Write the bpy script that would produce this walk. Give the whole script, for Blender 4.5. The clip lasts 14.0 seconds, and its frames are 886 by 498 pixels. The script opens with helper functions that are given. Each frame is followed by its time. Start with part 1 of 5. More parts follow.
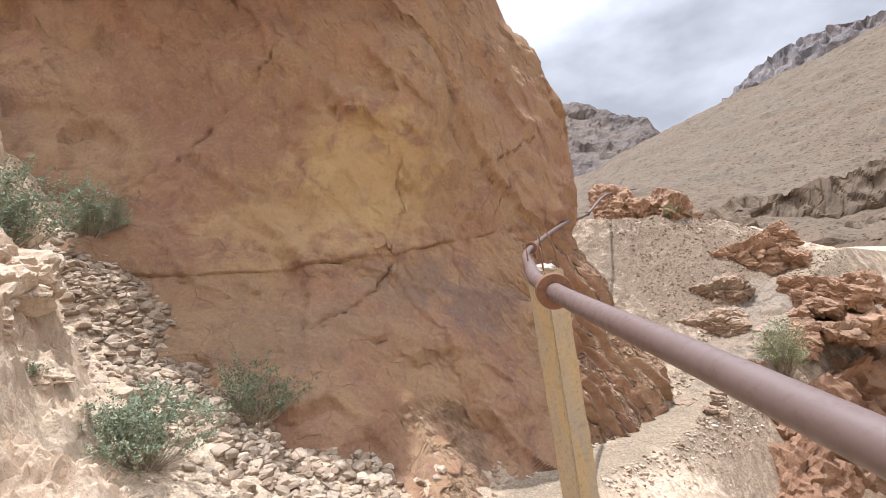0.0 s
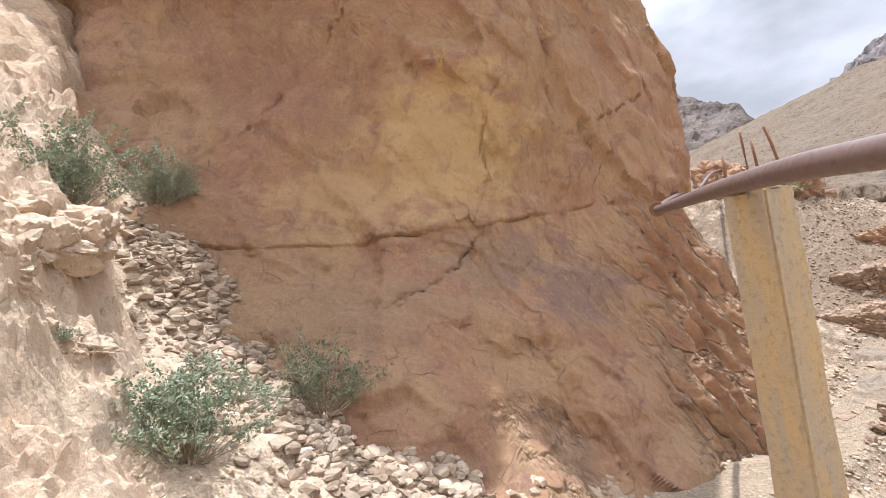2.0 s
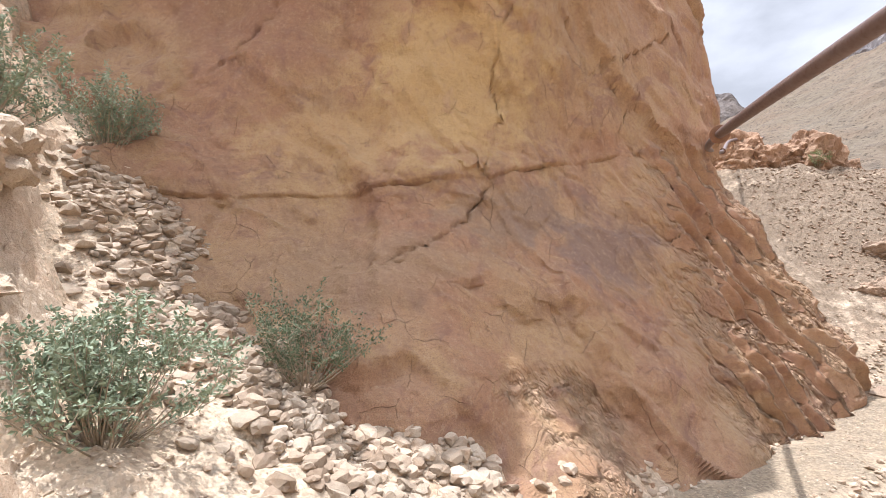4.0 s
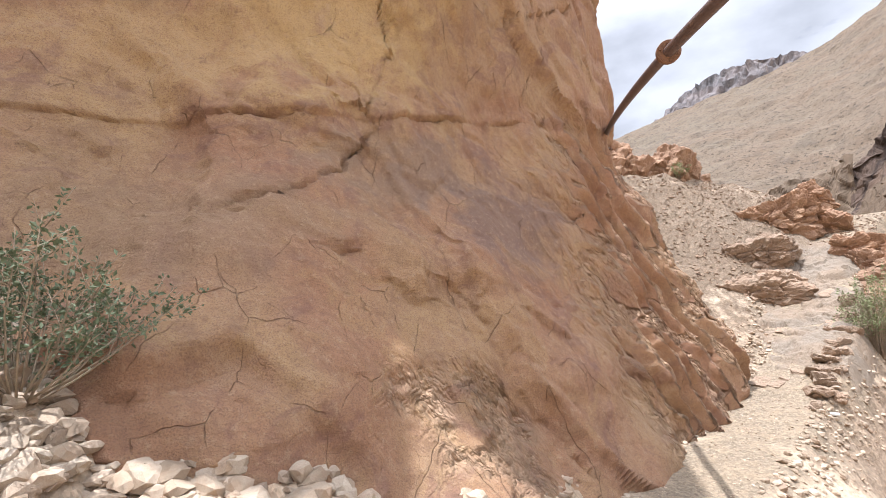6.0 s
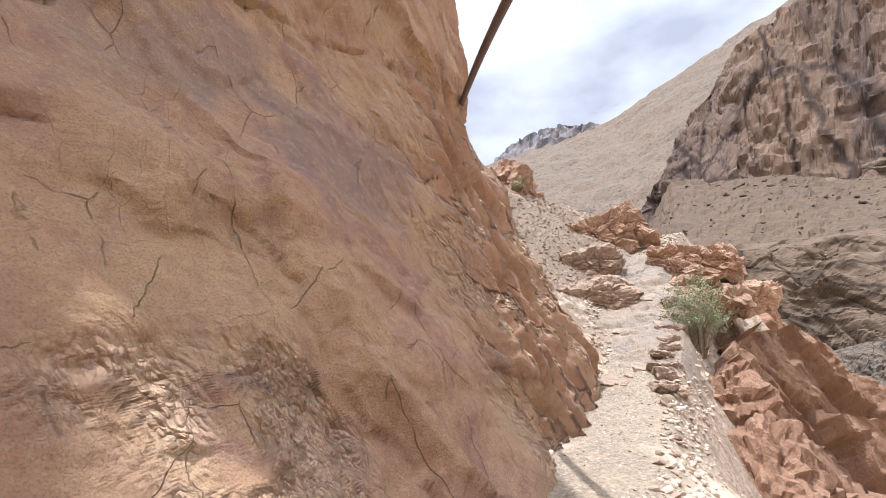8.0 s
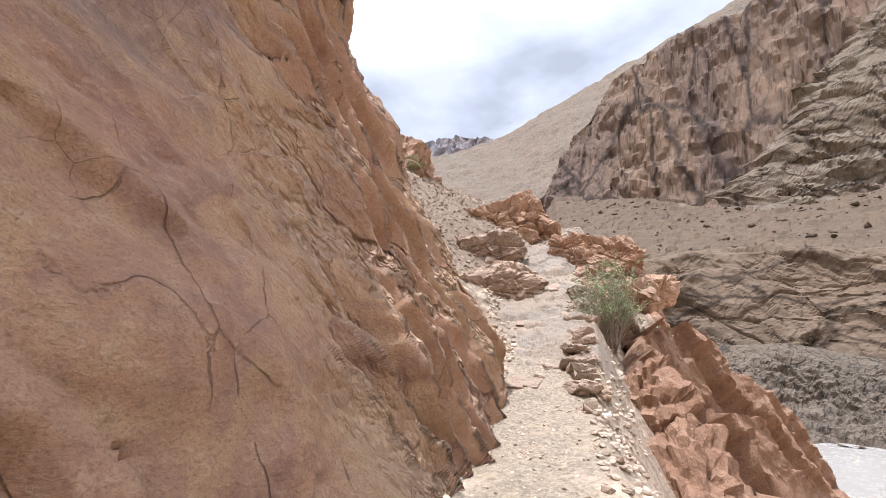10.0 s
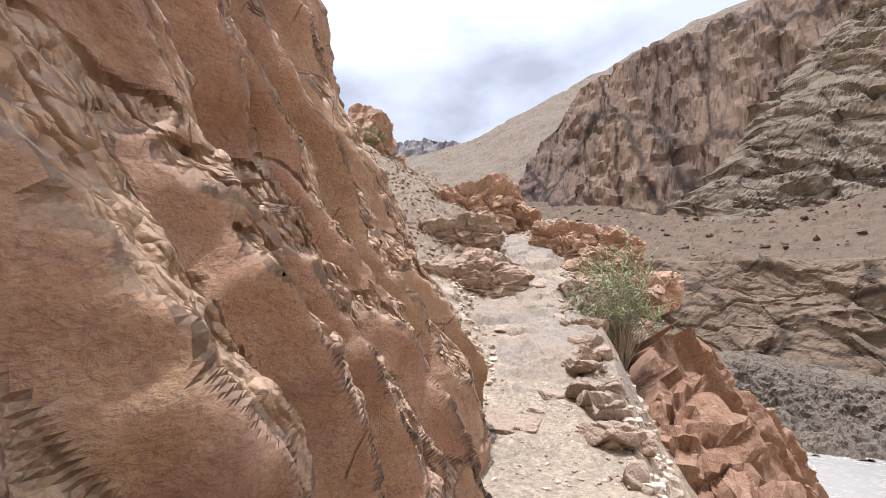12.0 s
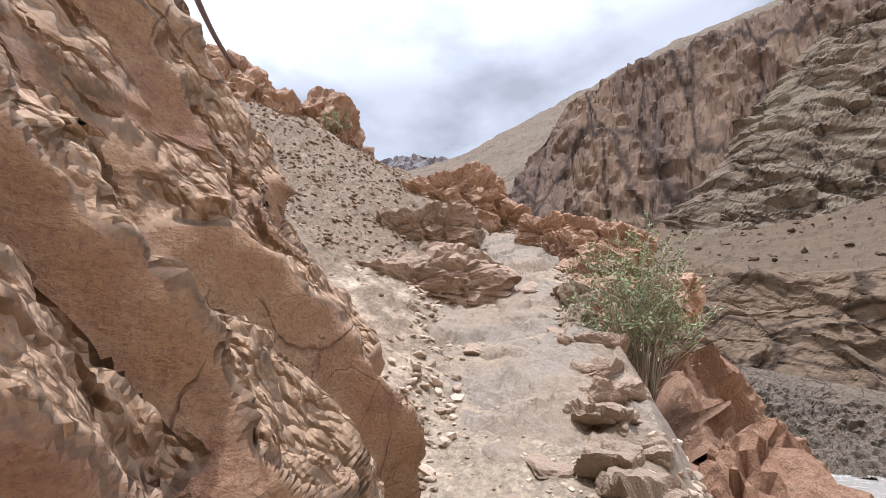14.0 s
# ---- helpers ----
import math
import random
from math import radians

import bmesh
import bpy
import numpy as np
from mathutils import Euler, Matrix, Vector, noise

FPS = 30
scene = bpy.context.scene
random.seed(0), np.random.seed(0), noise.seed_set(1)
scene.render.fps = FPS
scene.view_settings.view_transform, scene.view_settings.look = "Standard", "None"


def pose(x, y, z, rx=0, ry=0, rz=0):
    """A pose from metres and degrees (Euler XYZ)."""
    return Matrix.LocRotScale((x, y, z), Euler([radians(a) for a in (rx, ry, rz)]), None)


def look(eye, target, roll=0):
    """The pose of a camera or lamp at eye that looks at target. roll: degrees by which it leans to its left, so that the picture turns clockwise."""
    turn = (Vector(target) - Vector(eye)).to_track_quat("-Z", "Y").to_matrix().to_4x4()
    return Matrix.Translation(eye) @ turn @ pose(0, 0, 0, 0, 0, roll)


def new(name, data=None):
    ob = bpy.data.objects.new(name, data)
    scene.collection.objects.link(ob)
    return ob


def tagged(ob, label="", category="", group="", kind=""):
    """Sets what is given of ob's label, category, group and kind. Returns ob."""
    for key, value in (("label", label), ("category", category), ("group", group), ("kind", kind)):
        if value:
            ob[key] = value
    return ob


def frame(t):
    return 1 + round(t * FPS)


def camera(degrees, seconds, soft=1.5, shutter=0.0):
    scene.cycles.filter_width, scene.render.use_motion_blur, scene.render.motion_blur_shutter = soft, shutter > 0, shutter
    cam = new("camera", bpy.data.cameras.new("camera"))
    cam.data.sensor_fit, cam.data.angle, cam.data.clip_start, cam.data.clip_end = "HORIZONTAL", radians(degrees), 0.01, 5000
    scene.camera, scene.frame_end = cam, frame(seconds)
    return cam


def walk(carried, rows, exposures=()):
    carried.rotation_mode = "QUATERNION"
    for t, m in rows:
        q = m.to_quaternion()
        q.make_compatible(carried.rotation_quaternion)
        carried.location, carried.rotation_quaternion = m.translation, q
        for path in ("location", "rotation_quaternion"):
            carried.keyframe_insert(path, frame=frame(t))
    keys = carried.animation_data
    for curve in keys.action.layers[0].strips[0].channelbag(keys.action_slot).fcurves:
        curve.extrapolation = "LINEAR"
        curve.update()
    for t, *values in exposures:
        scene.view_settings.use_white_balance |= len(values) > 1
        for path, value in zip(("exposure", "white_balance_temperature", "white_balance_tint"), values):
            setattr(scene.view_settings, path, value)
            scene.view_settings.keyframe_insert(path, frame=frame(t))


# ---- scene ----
cam = camera(87.2, 14.0, 0.7)


PATH = [
    (0, (-0.111, 0.026, 1.01), (-0.092, 2.006, 1.29), -0.2),
    (0.5, (-0.226, 0.49, 0.962), (-0.393, 2.46, 1.263), 0.1),
    (1, (-0.278, 0.879, 0.846), (-0.485, 2.846, 1.145), 0.6),
    (1.5, (-0.374, 1.387, 0.765), (-0.621, 3.351, 1.05), 0.7),
    (2, (-0.587, 1.771, 0.652), (-0.87, 3.733, 0.918), 1.1),
    (2.5, (-0.784, 2.125, 0.582), (-1.064, 4.09, 0.825), 1.2),
    (2.7, (-0.852, 2.253, 0.551), (-1.132, 4.219, 0.789), 1.2),
    (4.8, (-1.12, 4.129, -0.122), (-1.281, 6.111, 0.094), 1.2),
    (5, (-1.147, 4.334, -0.147), (-1.253, 6.319, 0.069), 1.1),
    (5.5, (-1.168, 5.0, -0.305), (-1.115, 6.984, -0.064), 0.9),
    (6, (-1.126, 5.587, -0.465), (-0.86, 7.547, -0.169), 1.0),
    (6.5, (-0.944, 6.141, -0.644), (-0.457, 8.048, -0.291), 1.0),
    (7, (-0.83, 6.776, -0.796), (-0.114, 8.6, -0.396), 0.3),
    (7.5, (-0.56, 7.278, -0.963), (0.233, 9.066, -0.546), -0.1),
    (8, (-0.332, 7.902, -1.119), (0.571, 9.635, -0.693), -0.2),
    (8.5, (0.045, 8.441, -1.24), (1.079, 10.097, -0.806), -0.5),
    (9, (0.474, 9.039, -1.348), (1.618, 10.618, -0.905), -0.3),
    (9.2, (0.657, 9.24, -1.343), (1.835, 10.792, -0.894), -0.4),
    (11.3, (2.598, 11.642, -1.158), (3.958, 13.044, -0.724), 0.4),
    (11.5, (2.823, 11.853, -1.121), (4.19, 13.245, -0.681), 0.4),
    (12, (3.425, 12.215, -1.113), (4.809, 13.585, -0.658), 0.3),
    (12.5, (3.938, 12.616, -1.105), (5.334, 13.972, -0.643), -0.0),
    (13, (4.426, 12.934, -1.054), (5.828, 14.281, -0.582), -0.1),
    (13.5, (5.035, 13.203, -0.987), (6.442, 14.537, -0.496), -0.2),
    (14, (5.487, 13.533, -0.91), (6.89, 14.86, -0.391), -0.3),
]
walk(cam, [(t, look(e, g, r)) for t, e, g, r in PATH],
     [(0, 0.15, 5800, 14), (2.5, 0.35, 5800, 14), (5.5, 0.45, 5800, 14), (8, 0.42, 5580, 15), (9.2, 0.36, 5580, 15), (11.5, 0.35, 5580, 15), (14, 0.10, 5580, 15)])


# ---------- light ----------
SUN_AZ, SUN_EL = -86.0, 79.3
world = bpy.data.worlds.new("world")
scene.world = world
world.use_nodes = True
wn, wl = world.node_tree.nodes, world.node_tree.links
wn.clear()
w_out = wn.new("ShaderNodeOutputWorld")
w_bg = wn.new("ShaderNodeBackground")
w_bg.inputs["Strength"].default_value = 0.09
sky = wn.new("ShaderNodeTexSky")
sky.sky_type, sky.sun_disc = "NISHITA", False
sky.sun_elevation, sky.sun_rotation = radians(SUN_EL), radians(SUN_AZ)
sky.altitude = 3500
w_tc = wn.new("ShaderNodeTexCoord")
w_map = wn.new("ShaderNodeMapping")
w_map.inputs["Scale"].default_value = (1.0, 1.0, 2.0)
w_no = wn.new("ShaderNodeTexNoise")
w_no.inputs["Scale"].default_value, w_no.inputs["Detail"].default_value = 2.6, 9
w_no.inputs["Roughness"].default_value = 0.55
w_cov = wn.new("ShaderNodeMapRange")
w_cov.inputs["From Min"].default_value, w_cov.inputs["From Max"].default_value = 0.20, 0.33
w_n2 = wn.new("ShaderNodeTexNoise")
w_n2.inputs["Scale"].default_value, w_n2.inputs["Detail"].default_value = 4.2, 8
w_ramp = wn.new("ShaderNodeValToRGB")
w_ramp.color_ramp.elements[0].position, w_ramp.color_ramp.elements[0].color = 0.38, (5.6, 5.7, 5.85, 1)
w_ramp.color_ramp.elements[1].position, w_ramp.color_ramp.elements[1].color = 0.60, (8.3, 8.35, 8.45, 1)
w_mix = wn.new("ShaderNodeMix")
w_mix.data_type = "RGBA"
wl.new(w_tc.outputs["Generated"], w_map.inputs["Vector"])
wl.new(w_map.outputs["Vector"], w_no.inputs["Vector"])
wl.new(w_map.outputs["Vector"], w_n2.inputs["Vector"])
wl.new(w_no.outputs["Fac"], w_cov.inputs["Value"])
wl.new(w_n2.outputs["Fac"], w_ramp.inputs["Fac"])
wl.new(w_cov.outputs["Result"], w_mix.inputs["Factor"])
wl.new(sky.outputs["Color"], w_mix.inputs["A"])
w_dot = wn.new("ShaderNodeVectorMath")
w_dot.operation = "DOT_PRODUCT"
w_dot.inputs[1].default_value = (math.sin(radians(SUN_AZ)) * math.cos(radians(SUN_EL)), math.cos(radians(SUN_AZ)) * math.cos(radians(SUN_EL)), math.sin(radians(SUN_EL)))
wl.new(w_tc.outputs["Generated"], w_dot.inputs[0])
w_glow = wn.new("ShaderNodeMapRange")
for w_key, w_val in (("From Min", 0.45), ("From Max", 1.0), ("To Min", 1.0), ("To Max", 4.6)):
    w_glow.inputs[w_key].default_value = w_val
wl.new(w_dot.outputs["Value"], w_glow.inputs["Value"])
w_scale = wn.new("ShaderNodeVectorMath")
w_scale.operation = "SCALE"
wl.new(w_ramp.outputs["Color"], w_scale.inputs[0])
wl.new(w_glow.outputs["Result"], w_scale.inputs["Scale"])
wl.new(w_scale.outputs["Vector"], w_mix.inputs["B"])
wl.new(w_mix.outputs["Result"], w_bg.inputs["Color"])
wl.new(w_bg.outputs["Background"], w_out.inputs["Surface"])

sun_data = bpy.data.lights.new("sun", "SUN")
sun_data.energy, sun_data.angle, sun_data.color = 5.0, radians(0.5), (1.0, 0.95, 0.87)
sun = new("sun", sun_data)
SUN_DIR = Vector((math.sin(radians(SUN_AZ)) * math.cos(radians(SUN_EL)), math.cos(radians(SUN_AZ)) * math.cos(radians(SUN_EL)), math.sin(radians(SUN_EL))))
sun.matrix_world = look(SUN_DIR * 60, (0, 0, 0))


# ---------- noise ----------
_h = np.random.RandomState(7)
PERM = _h.permutation(4096)
GRAD = _h.normal(size=(4096, 3))
GRAD /= np.linalg.norm(GRAD, axis=1)[:, None]
RAND = _h.rand(4096, 3)


def cell(i, seed):
    return PERM[(PERM[(PERM[(i[..., 0] + seed * 131) & 4095] + i[..., 1]) & 4095] + i[..., 2]) & 4095]


def perlin(p, seed=0):
    i = np.floor(p).astype(np.int64)
    f = p - i
    w = f * f * f * (f * (f * 6 - 15) + 10)
    out = 0.0
    for dx in (0, 1):
        for dy in (0, 1):
            for dz in (0, 1):
                g = GRAD[cell(i + (dx, dy, dz), seed)]
                d = ((f - (dx, dy, dz)) * g).sum(-1)
                out = out + d * np.abs(1 - dx - w[..., 0]) * np.abs(1 - dy - w[..., 1]) * np.abs(1 - dz - w[..., 2])
    return out * 1.5


def fbm(p, octaves=4, seed=0, gain=0.5):
    out, amp = 0.0, 1.0
    for k in range(octaves):
        out = out + amp * perlin(p * 2.03 ** k + k * 17.3, seed + k)
        amp *= gain
    return out


def ridged(p, octaves=4, seed=0):
    out, amp = 0.0, 1.0
    for k in range(octaves):
        out = out + amp * (1 - 2 * np.abs(perlin(p * 2.1 ** k + k * 9.1, seed + k)))
        amp *= 0.5
    return out - 0.8


def voronoi(p, seed=0, tilt=0.0, blend=0.16):
    """Distance to the nearest and the second nearest cell point, and the nearest cell's value: flat, or tilted as a broken facet."""
    i = np.floor(p).astype(np.int64)
    f1 = np.full(p.shape[:-1], 9.0)
    f2 = np.full(p.shape[:-1], 9.0)
    val = np.zeros(p.shape[:-1])
    val2 = np.zeros(p.shape[:-1])
    for dx in (-1, 0, 1):
        for dy in (-1, 0, 1):
            for dz in (-1, 0, 1):
                c = i + (dx, dy, dz)
                h = cell(c, seed)
                to = c + RAND[h] - p
                d = np.linalg.norm(to, axis=-1)
                near = d < f1
                next_ = ~near & (d < f2)
                k = (h * 7 + 3) & 4095
                v = RAND[k, 0] + (tilt * (to * GRAD[k]).sum(-1) if tilt else 0)
                f2 = np.where(near, f1, np.where(next_, d, f2))
                val2 = np.where(near, val, np.where(next_, v, val2))
                val = np.where(near, v, val)
                f1 = np.where(near, d, f1)
    w = 0.5 + 0.5 * np.clip((f2 - f1) / blend, 0, 1)
    return f1, f2, val * w + val2 * (1 - w)


def smooth(a, b, x):
    t = np.clip((x - a) / (b - a), 0, 1)
    return t * t * (3 - 2 * t)


# ---------- materials ----------
def material(name):
    m = bpy.data.materials.new(name)
    m.use_nodes = True
    n, l = m.node_tree.nodes, m.node_tree.links
    return m, n, l, n["Principled BSDF"]


def n_noise(n, l, vec, scale, detail=6, rough=0.55, distortion=0.0):
    x = n.new("ShaderNodeTexNoise")
    x.inputs["Scale"].default_value, x.inputs["Detail"].default_value = scale, detail
    x.inputs["Roughness"].default_value, x.inputs["Distortion"].default_value = rough, distortion
    l.new(vec, x.inputs["Vector"])
    return x.outputs["Fac"]


def n_map(n, l, vec, scale=(1, 1, 1), rot=(0, 0, 0)):
    x = n.new("ShaderNodeMapping")
    x.inputs["Scale"].default_value = scale
    x.inputs["Rotation"].default_value = [radians(a) for a in rot]
    l.new(vec, x.inputs["Vector"])
    return x.outputs["Vector"]


def n_range(n, l, val, a, b, lo=0.0, hi=1.0):
    x = n.new("ShaderNodeMapRange")
    for k, v in (("From Min", a), ("From Max", b), ("To Min", lo), ("To Max", hi)):
        x.inputs[k].default_value = v
    l.new(val, x.inputs["Value"])
    return x.outputs["Result"]


def n_mix(n, l, fac, a, b, mode="MIX"):
    x = n.new("ShaderNodeMix")
    x.data_type, x.blend_type = "RGBA", mode
    for key, v in (("Factor", fac), ("A", a), ("B", b)):
        if isinstance(v, (tuple, list)):
            x.inputs[key].default_value = (*v, 1)
        elif isinstance(v, (int, float)):
            x.inputs[key].default_value = v
        else:
            l.new(v, x.inputs[key])
    return x.outputs["Result"]


def n_math(n, l, op, a, b=0.0):
    x = n.new("ShaderNodeMath")
    x.operation = op
    for k, v in ((0, a), (1, b)):
        if isinstance(v, (int, float)):
            x.inputs[k].default_value = v
        else:
            l.new(v, x.inputs[k])
    return x.outputs[0]


def n_bump(n, l, b, height, strength, distance):
    x = n.new("ShaderNodeBump")
    x.inputs["Strength"].default_value, x.inputs["Distance"].default_value = strength, distance
    l.new(height, x.inputs["Height"])
    l.new(x.outputs["Normal"], b.inputs["Normal"])
    return x


def n_patch(n, l, vec, centre, radius, wobble):
    """A patch with a ragged outline round a place, for stains and ground tones."""
    s = n.new("ShaderNodeVectorMath")
    s.operation = "SUBTRACT"
    s.inputs[1].default_value = centre
    l.new(vec, s.inputs[0])
    d = n.new("ShaderNodeVectorMath")
    d.operation = "DIVIDE"
    d.inputs[1].default_value = radius
    l.new(s.outputs[0], d.inputs[0])
    le = n.new("ShaderNodeVectorMath")
    le.operation = "LENGTH"
    l.new(d.outputs[0], le.inputs[0])
    k = n_math(n, l, "ADD", le.outputs["Value"], n_math(n, l, "MULTIPLY", n_math(n, l, "SUBTRACT", wobble, 0.5), 2.6))
    return n_range(n, l, k, 1.1, 0.5)


def rock_material(name, base, warm, dark, pale, scale=1.0, bump=0.5, patches=(), bed=None, pale_cut=0.56, fresh_lit=None, island=0.0):
    """Weathered rock: broad colour fields, a finer mottle, dark stains, cracks coloured dark for their shade, pale
    scuffs, and a fine relief.
    """
    m, n, l, b = material(name)
    tc = n.new("ShaderNodeTexCoord").outputs["Object"]
    big = n_noise(n, l, tc, 0.32 * scale, 5, 0.55, 0.6)
    mid = n_noise(n, l, tc, 1.7 * scale, 8, 0.62, 0.4)
    fine = n_noise(n, l, tc, 11 * scale, 8, 0.65)
    chip = n_noise(n, l, n_map(n, l, tc, (1, 1, 1.5), (25, 35, 0)), 27 * scale, 6, 0.7, 0.5)
    grain = n_noise(n, l, tc, 60 * scale, 4, 0.6)
    streak = n_noise(n, l, n_map(n, l, tc, (1.6, 1.6, 0.35), (12, 20, 0)), 1.5 * scale, 7, 0.6, 0.5)
    c = n_mix(n, l, n_range(n, l, big, 0.43, 0.57), base, warm)
    c = n_mix(n, l, n_range(n, l, streak, 0.52, 0.68, 0, 0.5), c, dark)
    if fresh_lit:
        stain = n_noise(n, l, n_map(n, l, tc, (1, 1, 1.3), (0, 30, 0)), 1.1, 9, 0.66, 0.8)
        c = n_mix(n, l, n_range(n, l, stain, 0.53, 0.60, 0, 0.45), c, (0.42, 0.28, 0.14))
        c = n_mix(n, l, n_range(n, l, stain, 0.45, 0.38, 0, 0.6), c, (0.235, 0.13, 0.10))
    for centre, radius, colour, amount in patches:
        p = n_patch(n, l, tc, centre, radius, mid)
        c = n_mix(n, l, n_math(n, l, "MULTIPLY", p, amount), c, colour)
    if fresh_lit:
        rib_at = n.new("ShaderNodeAttribute")
        rib_at.attribute_name = "smooth_shaded_side"
        # red-brown varnish, darkened in colour for the shade on smooth undersides
        c = n_mix(n, l, n_math(n, l, "MULTIPLY", rib_at.outputs["Fac"], n_range(n, l, mid, 0.3, 0.6, 0.55, 0.15)), c, (0.35, 0.19, 0.11))
    c = n_mix(n, l, n_range(n, l, mid, pale_cut, pale_cut + 0.2, 0, 0.5), c, pale)
    c = n_mix(n, l, n_range(n, l, fine, 0.53, 0.68, 0, 0.5), c, pale)
    c = n_mix(n, l, n_range(n, l, chip, 0.42, 0.32, 0, 0.5), c, dark)
    c = n_mix(n, l, n_range(n, l, chip, 0.58, 0.68, 0, 0.5), c, pale)
    c = n_mix(n, l, n_range(n, l, fine, 0.46, 0.28, 0, 0.55), c, dark)
    c = n_mix(n, l, n_range(n, l, grain, 0.50, 0.36, 0, 0.6), c, dark)
    vor = n.new("ShaderNodeTexVoronoi")
    vor.feature = "DISTANCE_TO_EDGE"
    vor.inputs["Scale"].default_value = 1.25 * scale
    warp = n.new("ShaderNodeVectorMath")
    warp.operation = "ADD"
    nz = n.new("ShaderNodeTexNoise")
    nz.inputs["Scale"].default_value, nz.inputs["Detail"].default_value = 2.4 * scale, 5
    l.new(tc, nz.inputs["Vector"])
    kink = n.new("ShaderNodeVectorMath")
    kink.operation = "SCALE"
    kink.inputs["Scale"].default_value = 0.22 / scale
    l.new(nz.outputs["Color"], kink.inputs[0])
    l.new(tc, warp.inputs[0])
    l.new(kink.outputs[0], warp.inputs[1])
    l.new(n_map(n, l, warp.outputs[0], (1.1, 1, 0.45), (20, 35, 10)), vor.inputs["Vector"])
    crack = n_range(n, l, vor.outputs["Distance"], 0.001, 0.007, 1, 0)
    crack = n_math(n, l, "MULTIPLY", crack, n_range(n, l, mid, 0.50, 0.56))
    net = n.new("ShaderNodeTexVoronoi")
    net.feature = "DISTANCE_TO_EDGE"
    net.inputs["Scale"].default_value = 3.4 * scale
    l.new(n_map(n, l, warp.outputs[0], (1.2, 1, 0.7), (-15, -30, 40)), net.inputs["Vector"])
    where = n_noise(n, l, tc, 0.8 * scale, 4, 0.6, 0.3)
    hair = n_range(n, l, net.outputs["Distance"], 0.004, 0.014, 1, 0)
    hair = n_math(n, l, "MULTIPLY", hair, n_range(n, l, where, 0.53, 0.60))
    crack = n_math(n, l, "MAXIMUM", crack, n_math(n, l, "MULTIPLY", hair, 0.35))
    # the shade inside the cracks is put into the colour
    c = n_mix(n, l, n_math(n, l, "MULTIPLY", crack, 0.28), c, tuple(0.35 * x for x in dark))
    if fresh_lit:
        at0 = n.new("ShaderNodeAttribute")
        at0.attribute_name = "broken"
        # fresh broken rock, with sunlight on upper faces put into the paler colour
        c = n_mix(n, l, n_math(n, l, "MULTIPLY", at0.outputs["Fac"], n_range(n, l, mid, 0.35, 0.6, 0.3, 0.85)), c, fresh_lit)
    oi = n.new("ShaderNodeObjectInfo")
    c = n_mix(n, l, 1.0, c, n_mix(n, l, oi.outputs["Random"], (0.86, 0.86, 0.86), (1.08, 1.05, 1.02)), "MULTIPLY")
    if island:
        each = n.new("ShaderNodeNewGeometry").outputs["Random Per Island"]
        both = n_math(n, l, "FRACT", n_math(n, l, "ADD", each, n_math(n, l, "MULTIPLY", oi.outputs["Random"], 3.7)))
        c = n_mix(n, l, 1.0, c, n_mix(n, l, both, (1 - island, 1 - 1.1 * island, 1 - 1.2 * island), (1.08, 1.07, 1.06)), "MULTIPLY")
    l.new(c, b.inputs["Base Color"])
    b.inputs["Roughness"].default_value = 0.88
    b.inputs["Specular IOR Level"].default_value = 0.25
    h = n_math(n, l, "ADD", n_math(n, l, "MULTIPLY", mid, 0.8), n_math(n, l, "MULTIPLY", fine, 0.6))
    h = n_math(n, l, "ADD", h, n_math(n, l, "ADD", n_math(n, l, "MULTIPLY", grain, 0.10), n_math(n, l, "MULTIPLY", chip, 0.4)))
    if fresh_lit:
        h = n_math(n, l, "MULTIPLY", h, 0.5)
    soft_warp = n.new("ShaderNodeVectorMath")
    soft_warp.operation = "MULTIPLY_ADD"
    soft_warp.inputs[1].default_value = (0.16 / scale, 0.16 / scale, 0.16 / scale)
    l.new(nz.outputs["Color"], soft_warp.inputs[0])
    l.new(tc, soft_warp.inputs[2])
    dip = n_map(n, l, n_map(n, l, soft_warp.outputs[0], (1, 1, 1), (0, -52, 0)), (0.42, 1, 1))
    chips = n.new("ShaderNodeTexVoronoi")
    chips.inputs["Scale"].default_value = 9.0 * scale
    l.new(dip, chips.inputs["Vector"])
    shard = n.new("ShaderNodeTexVoronoi")
    shard.inputs["Scale"].default_value = 27.0 * scale
    l.new(dip, shard.inputs["Vector"])
    broken = n_math(n, l, "ADD", n_math(n, l, "MULTIPLY", chips.outputs["Distance"], 0.9), n_math(n, l, "MULTIPLY", shard.outputs["Distance"], 0.45))
    if fresh_lit:
        at = n.new("ShaderNodeAttribute")
        at.attribute_name = "broken"
        h = n_math(n, l, "SUBTRACT", h, n_math(n, l, "MULTIPLY", broken, n_range(n, l, at.outputs["Fac"], 0, 1, 0.1, 3.2)))
    else:
        h = n_math(n, l, "SUBTRACT", h, n_math(n, l, "MULTIPLY", broken, 0.5))
    if bed:
        wv = n_noise(n, l, n_map(n, l, tc, bed[0], bed[1]), 1.0, 6, 0.6, 0.3)
        h = n_math(n, l, "ADD", h, n_math(n, l, "MULTIPLY", wv, bed[2]))
    h = n_math(n, l, "SUBTRACT", h, n_math(n, l, "MULTIPLY", crack, 0.22))
    n_bump(n, l, b, h, bump, 0.085 / scale)
    return m


UX, UY = math.cos(radians(17)), math.sin(radians(17))


def wall_at(u, v, z):
    return (u * UX - v * UY, u * UY + v * UX, z)


